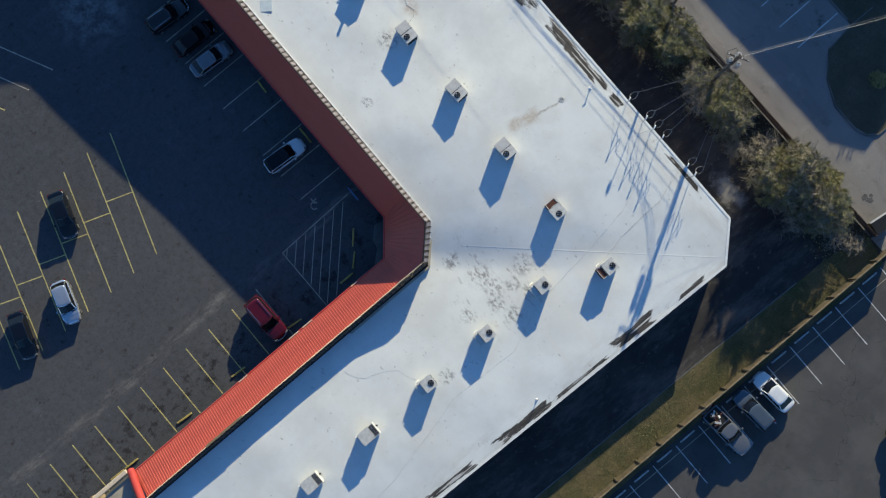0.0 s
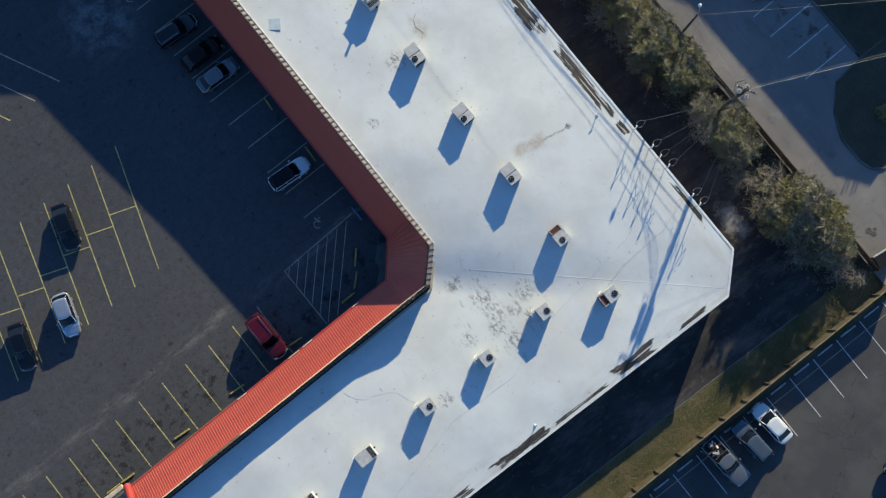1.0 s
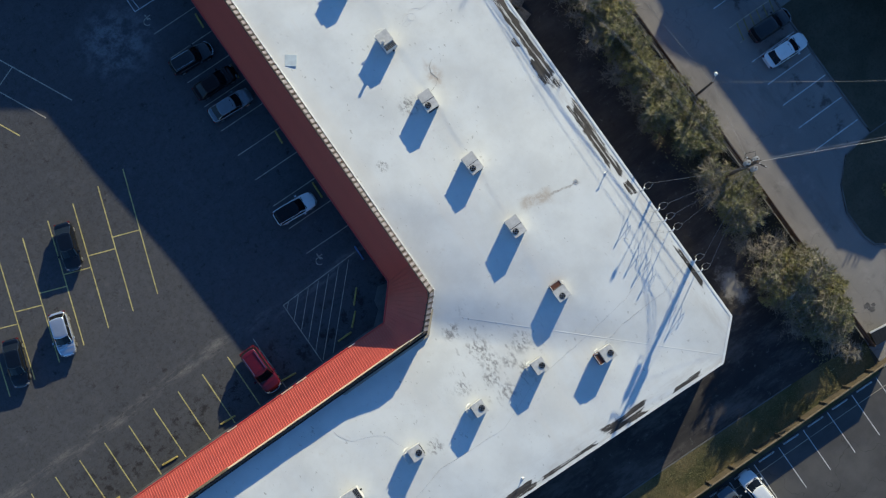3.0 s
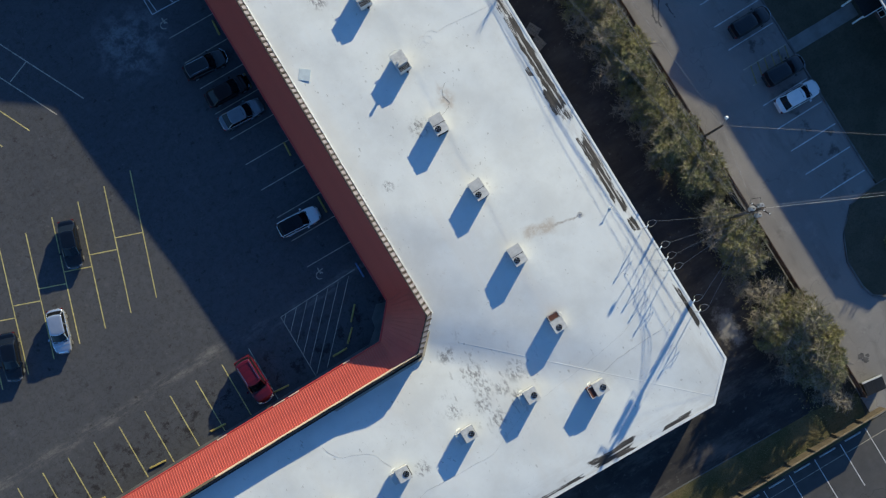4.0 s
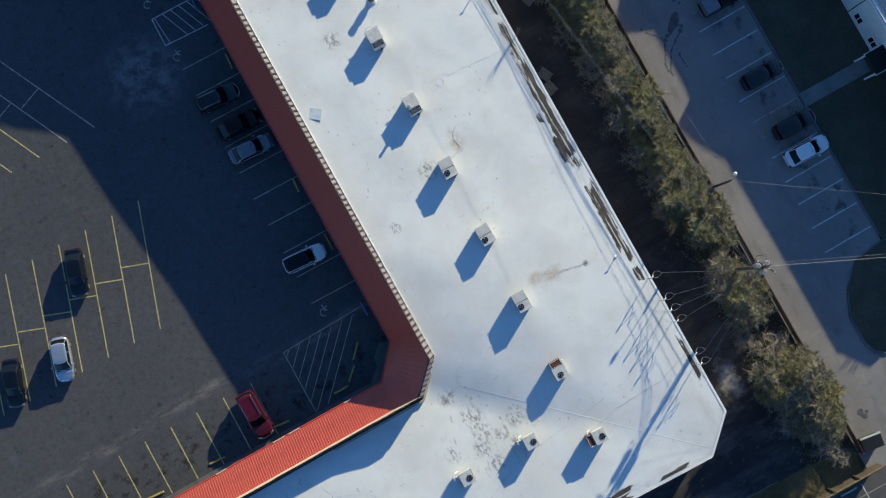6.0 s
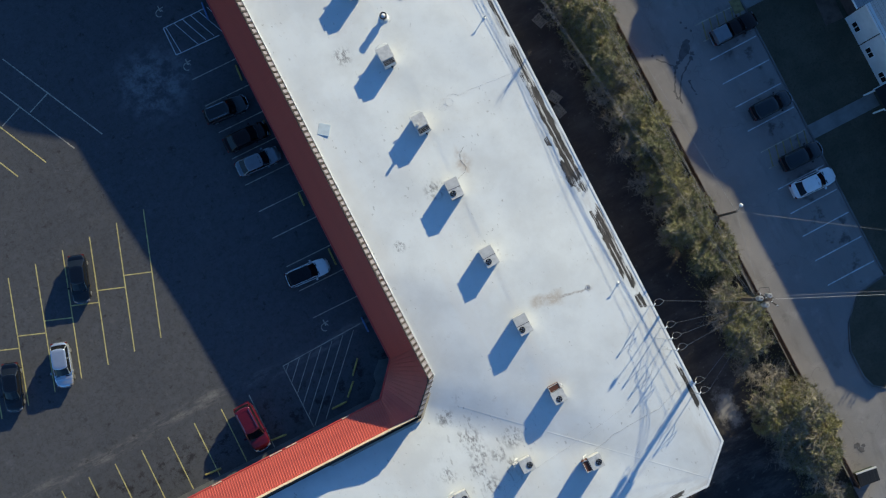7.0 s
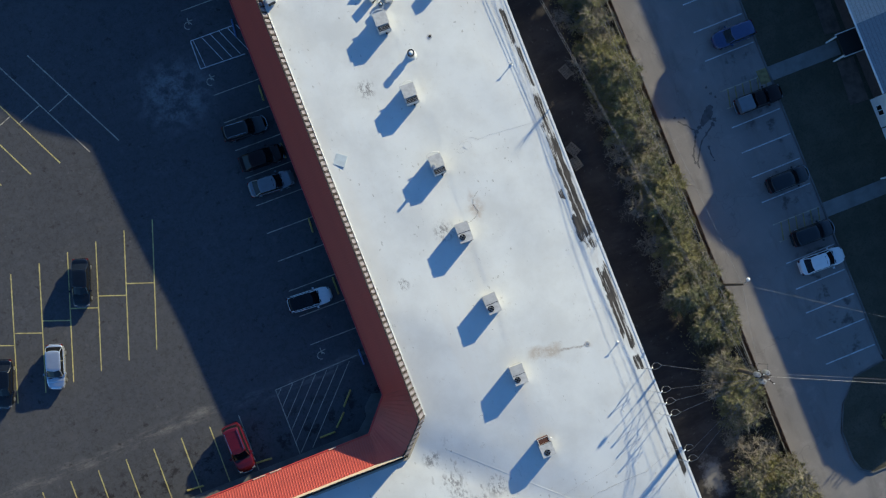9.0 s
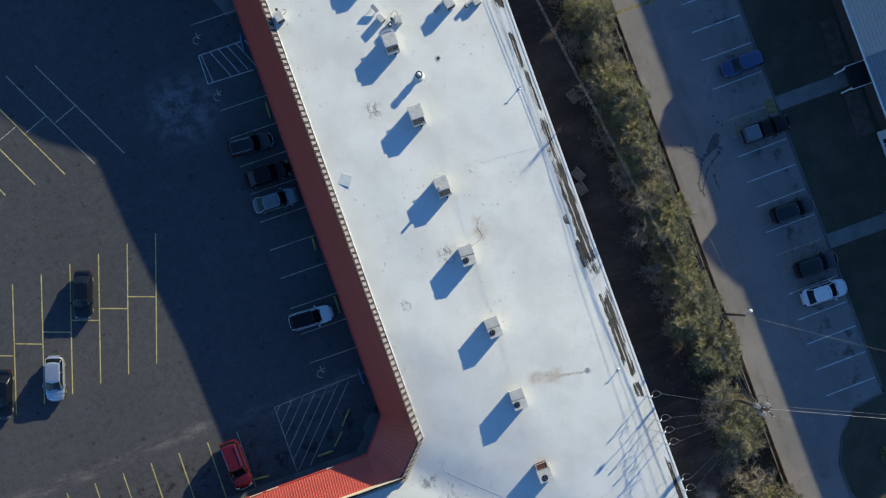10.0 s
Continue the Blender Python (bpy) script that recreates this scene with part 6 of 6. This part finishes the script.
# ---- fences ----
fence = thing("board_fence", pose(29.75, 0, 0), "brown board fence between hedge and driveway", "fence")
bm = bmesh.new()
box(bm, 0.05, 0.07, 0.0, 0.25, 0.0, 1.43, 0.004)
upright = bpy.data.meshes.new("board")
bm.to_mesh(upright)
bm.free()
upright.materials.append(M["fence"])
for k in range(30):
    y0 = -27.4 + 2.5 * k
    bm = bmesh.new()
    box(bm, -0.05, 0.05, y0 - 0.05, y0 + 0.05, -0.2, 1.55)
    part("post", bm, "fence", fence)
    for j in range(9):
        share("board", upright, pose(0.004 * (j % 2), y0 + 0.06 + j * 0.265, 0.04 + 0.03 * rng.random()), fence)
    for z in (0.35, 1.15):
        bm = bmesh.new()
        box(bm, 0.0, 0.05, y0 + 0.05, y0 + 2.45, z, z + 0.09)
        part("rail", bm, "fence", fence)

sfence = thing("timber_fence", pose(0, 0, 0), "tall tan timber fence between grass strip and lot", "fence")
count = 34
bm = bmesh.new()
box(bm, 0.015, 2.535, -0.03, 0.03, 0.0, 0.286, 0.006)
fence_board = bpy.data.meshes.new("board")
bm.to_mesh(fence_board)
bm.free()
fence_board.materials.append(M["brown_boards"])
for k in range(count):
    xa, xb = -56 + 2.55 * k, -56 + 2.55 * (k + 1)
    ya, yb = -28.87 - 0.0085 * xa, -28.87 - 0.0085 * xb
    m = Matrix.Translation((xa, ya, 0)) @ Matrix.Rotation(math.atan2(yb - ya, xb - xa), 4, "Z")
    for z in (0.12, 0.41, 0.7, 0.99, 1.28, 1.57):
        share("board", fence_board, m @ pose(0, random.uniform(-0.008, 0.008), z), sfence)
    bm = bmesh.new()
    box(bm, 0.02, 2.53, -0.07, 0.07, 1.85, 1.9, 0.01, m=m)
    part("cap_board", bm, "tan_fence", sfence)
    bm = bmesh.new()
    box(bm, -0.06, 0.06, 0.08, 0.18, -0.2, 1.95, 0.01, m=m)
    part("post", bm, "brown_boards", sfence)

def dumpster(x, y, turn, label):
    """Steel bin with two ribbed lids; its front runs along its own x, at +y."""
    ob = thing("dumpster", pose(x, y, 0, 0, 0, turn), label, "dumpster")
    bm = bmesh.new()
    loft(bm, [[(-0.9, -0.6, 0.12), (0.9, -0.6, 0.12), (0.9, 0.5, 0.12), (-0.9, 0.5, 0.12)], [(-0.95, -0.65, 1.15), (0.95, -0.65, 1.15), (0.95, 0.6, 1.3), (-0.95, 0.6, 1.3)]])
    bmesh.ops.recalc_face_normals(bm, faces=bm.faces)
    body = part("body", bm, "bin_green", ob)
    bm = bmesh.new()
    box(bm, -1.0, 1.0, 0.52, 0.68, 1.24, 1.34, 0.01)
    part("front_rim", bm, "coping", body, "pale worn steel rim")
    for x0, x1 in ((-0.96, -0.01), (0.01, 0.96)):
        bm = bmesh.new()
        loft(bm, [[(x0, -0.68, 1.16), (x1, -0.68, 1.16), (x1, -0.68, 1.2), (x0, -0.68, 1.2)], [(x0, 0.5, 1.31), (x1, 0.5, 1.31), (x1, 0.5, 1.35), (x0, 0.5, 1.35)]])
        bmesh.ops.recalc_face_normals(bm, faces=bm.faces)
        lid = part("lid", bm, "black", ob, "black plastic lid")
        for k in range(3):
            u = x0 + 0.18 + 0.28 * k
            bm = bmesh.new()
            loft(bm, [[(u, -0.6, 1.2), (u + 0.1, -0.6, 1.2), (u + 0.08, -0.6, 1.215), (u + 0.02, -0.6, 1.215)], [(u, 0.42, 1.33), (u + 0.1, 0.42, 1.33), (u + 0.08, 0.42, 1.352), (u + 0.02, 0.42, 1.352)]])
            bmesh.ops.recalc_face_normals(bm, faces=bm.faces)
            part("rib", bm, "black", lid)
    for sx in (-1, 1):
        bm = bmesh.new()
        box(bm, sx * 1.03 - 0.08, sx * 1.03 + 0.08, -0.35, 0.35, 0.6, 0.78, 0.01)
        part("side_pocket", bm, "bin_green", ob)
        for sy in (-0.4, 0.35):
            bm = bmesh.new()
            tube(bm, [(sx * 0.75 - 0.03, sy, 0.08), (sx * 0.75 + 0.03, sy, 0.08)], 0.09, n=12)
            part("wheel", bm, "tyre", ob)


dumpster(31.01, -26.93, -8, "dark green steel dumpster with black ribbed lids at the driveway's end")

# stacked pallets and scrap in the alley
for x, y, t in ((21.6, 17.25, 28), (21.4, 15.95, 16), (23.7, 24.3, 20)):
    ob = thing("pallet_stack", pose(x, y, 0, 0, 0, t), "weathered grey wooden pallets in the alley", "pallet", "pallets in the alley")
    for lev in range(3 if x < 23 else 1):
        for k in range(6):
            bm = bmesh.new()
            box(bm, -0.45, 0.45, -0.6 + 0.21 * k, -0.43 + 0.21 * k, 0.11 + 0.14 * lev, 0.13 + 0.14 * lev)
            part("slat", bm, "pallet", ob)
        for sx in (-0.4, 0, 0.4):
            bm = bmesh.new()
            box(bm, sx - 0.04, sx + 0.04, -0.6, 0.6, 0.01 + 0.14 * lev, 0.11 + 0.14 * lev)
            part("bearer", bm, "pallet", ob)

# ---- apartments ----
apt = thing("apartment_building", pose(0, 0, 0), "two-storey white-sided apartments with grey shingle roofs", "building")
FX = 49.4


def apt_wall(x0, x1, y0, y1, z1, material="brick"):
    bm = bmesh.new()
    box(bm, x0, x1, y0, y1, -0.1, z1)
    part("wall", bm, material, apt)


apt_wall(FX, FX + 0.25, 4.3, 11.5, 5.6, "siding")
apt_wall(FX + 0.4, FX + 0.6, 11.5, 46, 5.3)
apt_wall(FX + 0.4, FX + 0.6, -9.2, 4.3, 5.3)
apt_wall(60.4, 60.6, -9.2, 46, 5.3)
apt_wall(FX + 0.6, 60.4, -9.2, -9.0, 5.3)
apt_wall(FX + 0.6, 60.4, 45.8, 46, 5.3)
apt_wall(FX + 0.25, FX + 2.2, 4.3, 4.5, 5.6, "siding")
apt_wall(FX + 0.25, FX + 2.2, 11.3, 11.5, 5.6, "siding")


def roof_slab(name, pts, material, thick=0.14):
    """A sloping roof plane from four corners, with thickness."""
    bm = bmesh.new()
    pts = [Vector(p) for p in pts]
    loft(bm, [[p - Vector((0, 0, thick)) for p in pts], pts])
    bmesh.ops.recalc_face_normals(bm, faces=bm.faces)
    return part(name, bm, material, apt)


RX = 54.9
RIDGE = [(-9.6, 6.75), (-6.5, 7.05), (3.2, 7.2), (8.6, 7.36), (12.4, 7.45), (21.4, 7.5)]
for y0, y1, mt, ex, low in ((-9.6, -6.5, "shingle_blue", 48.6, 0), (-6.5, 4.3, "shingle_blue", 48.6, 0), (4.3, 11.5, "shingle", 49.35, 0), (11.5, 18.2, "shingle_blue", 48.6, 0), (18.2, 21.4, "shingle", 48.6, 0), (21.4, 46.6, "shingle", 48.6, 7.42)):
    ez = 5.25 if ex < 49 else 5.5
    z0, z1 = low or lerp_table(RIDGE, y0), low or lerp_table(RIDGE, y1)
    roof_slab("roof", [(ex, y0, ez), (RX, y0, z0), (RX, y1, z1), (ex, y1, ez)], mt)
    roof_slab("roof", [(RX, y0, z0), (61.2, y0, 5.25), (61.2, y1, 5.25), (RX, y1, z1)], mt)
    bm = bmesh.new()
    box(bm, ex - 0.1, ex - 0.005, y0, y1, ez - 0.18, ez + 0.03)
    part("fascia", bm, "trim_white", apt, "white fascia board")
bm = bmesh.new()
loft(bm, [[(48.9, 21.38, 5.2), (60.9, 21.38, 5.2), (RX, 21.38, 7.4)], [(48.9, 21.2, 5.2), (60.9, 21.2, 5.2), (RX, 21.2, 7.4)]])
bmesh.ops.recalc_face_normals(bm, faces=bm.faces)
part("gable_wall", bm, "siding", apt)


bm = bmesh.new()
loft(bm, [[(49.9, y, 5.25), (60.5, y, 5.25), (RX, y, 6.6)] for y in (-9.2, -9.0)])
bmesh.ops.recalc_face_normals(bm, faces=bm.faces)
part("gable_wall", bm, "siding", apt)


# cross gables on the far stretch of roof
bm = bmesh.new()
loft(bm, [[(x, 28.4, 7.2), (x, 33.6, 7.2), (x, 33.5, 7.6), (x, 32.2, 8.15), (x, 31.2, 8.15)] for x in (54.3, 55.5)])
bmesh.ops.recalc_face_normals(bm, faces=bm.faces)
part("cross_gable", bm, "shingle", apt)
bm = bmesh.new()
loft(bm, [[(54.3, 15.3, 7.3), (55.5, 15.3, 7.3), (54.9, 15.3, 7.52)], [(54.3, 18.8, 7.2), (55.5, 18.8, 7.2), (54.9, 18.8, 8.02)], [(54.3, 21.3, 7.2), (55.5, 21.3, 7.2), (54.9, 21.3, 8.26)]])
bmesh.ops.recalc_face_normals(bm, faces=bm.faces)
part("cross_gable", bm, "shingle", apt)
for y, z in ((-7.05, 7.6), (-7.4, 7.4), (-7.95, 7.35), (-8.3, 7.3)):
    bm = bmesh.new()
    tube(bm, [(54.9, y, 6.6), (54.9, y, z)], 0.06, n=8)
    part("roof_vent_pipe", bm, "duct", apt)


def apt_window(x, y, z, w, h):
    bm = bmesh.new()
    for c in ((-w / 2 - 0.06, w / 2 + 0.06, -0.06, 0), (-w / 2 - 0.06, w / 2 + 0.06, h, h + 0.06), (-w / 2 - 0.06, -w / 2, 0, h), (w / 2, w / 2 + 0.06, 0, h), (-0.03, 0.03, 0, h)):
        box(bm, x - 0.05, x - 0.003, y + c[0], y + c[1], z + c[2], z + c[3])
    win = part("window", bm, "trim_white", apt)
    for s in (-1, 1):
        bm = bmesh.new()
        box(bm, x - 0.03, x - 0.004, y + (0.03 if s > 0 else -w / 2), y + (w / 2 if s > 0 else -0.03), z, z + h)
        part("pane", bm, "glass", win)


for y in (5.0, 7.55, 10.25):
    apt_window(FX, y, 0.85, 0.9, 1.1)
for z in (0.9, 3.4):
    for y in (31.5, 35.0, 39.0, 43.0, 2.0, -2.0, -5.5):
        apt_window(FX + 0.4, y, z, 1.1, 1.2)
bm = bmesh.new()
box(bm, FX - 0.02, FX - 0.003, 8.58, 8.66, 0, 5.5)
part("corner_trim", bm, "glass", apt, "dark joint in the siding")
for y in (17.05, 3.3):
    bm = bmesh.new()
    box(bm, 47.5, 49.9, y - 1.05, y + 1.05, 2.95, 3.1)
    canopy = part("entry_canopy", bm, "black", apt, "dark flat entry canopy with white edges")
    for c in ((47.42, 49.9, y - 1.13, y - 1.05), (47.42, 49.9, y + 1.05, y + 1.13), (49.75, 49.88, y - 1.05, y + 1.05)):
        bm = bmesh.new()
        box(bm, *c, 2.9, 3.2)
        part("edge_trim", bm, "trim_white", canopy)
    for sy in (-1, 1):
        bm = bmesh.new()
        tube(bm, [(47.6, y + sy * 0.95, 0), (47.6, y + sy * 0.95, 2.95)], 0.09, n=10)
        part("column", bm, "trim_white", apt)
# planting bed along the facade
slab("planting_bed", [(47.5, 11.7), (49.3, 11.6), (49.5, 15.9), (47.8, 15.9)], -0.1, 0.12, "mulch", "bare brown planting bed along the apartment wall", "soil")
slab("planting_bed", [(47.75, 18.75), (49.3, 18.6), (49.5, 23.1), (48.0, 23.0)], -0.1, 0.12, "mulch", "bare brown planting bed beside the entry", "soil")
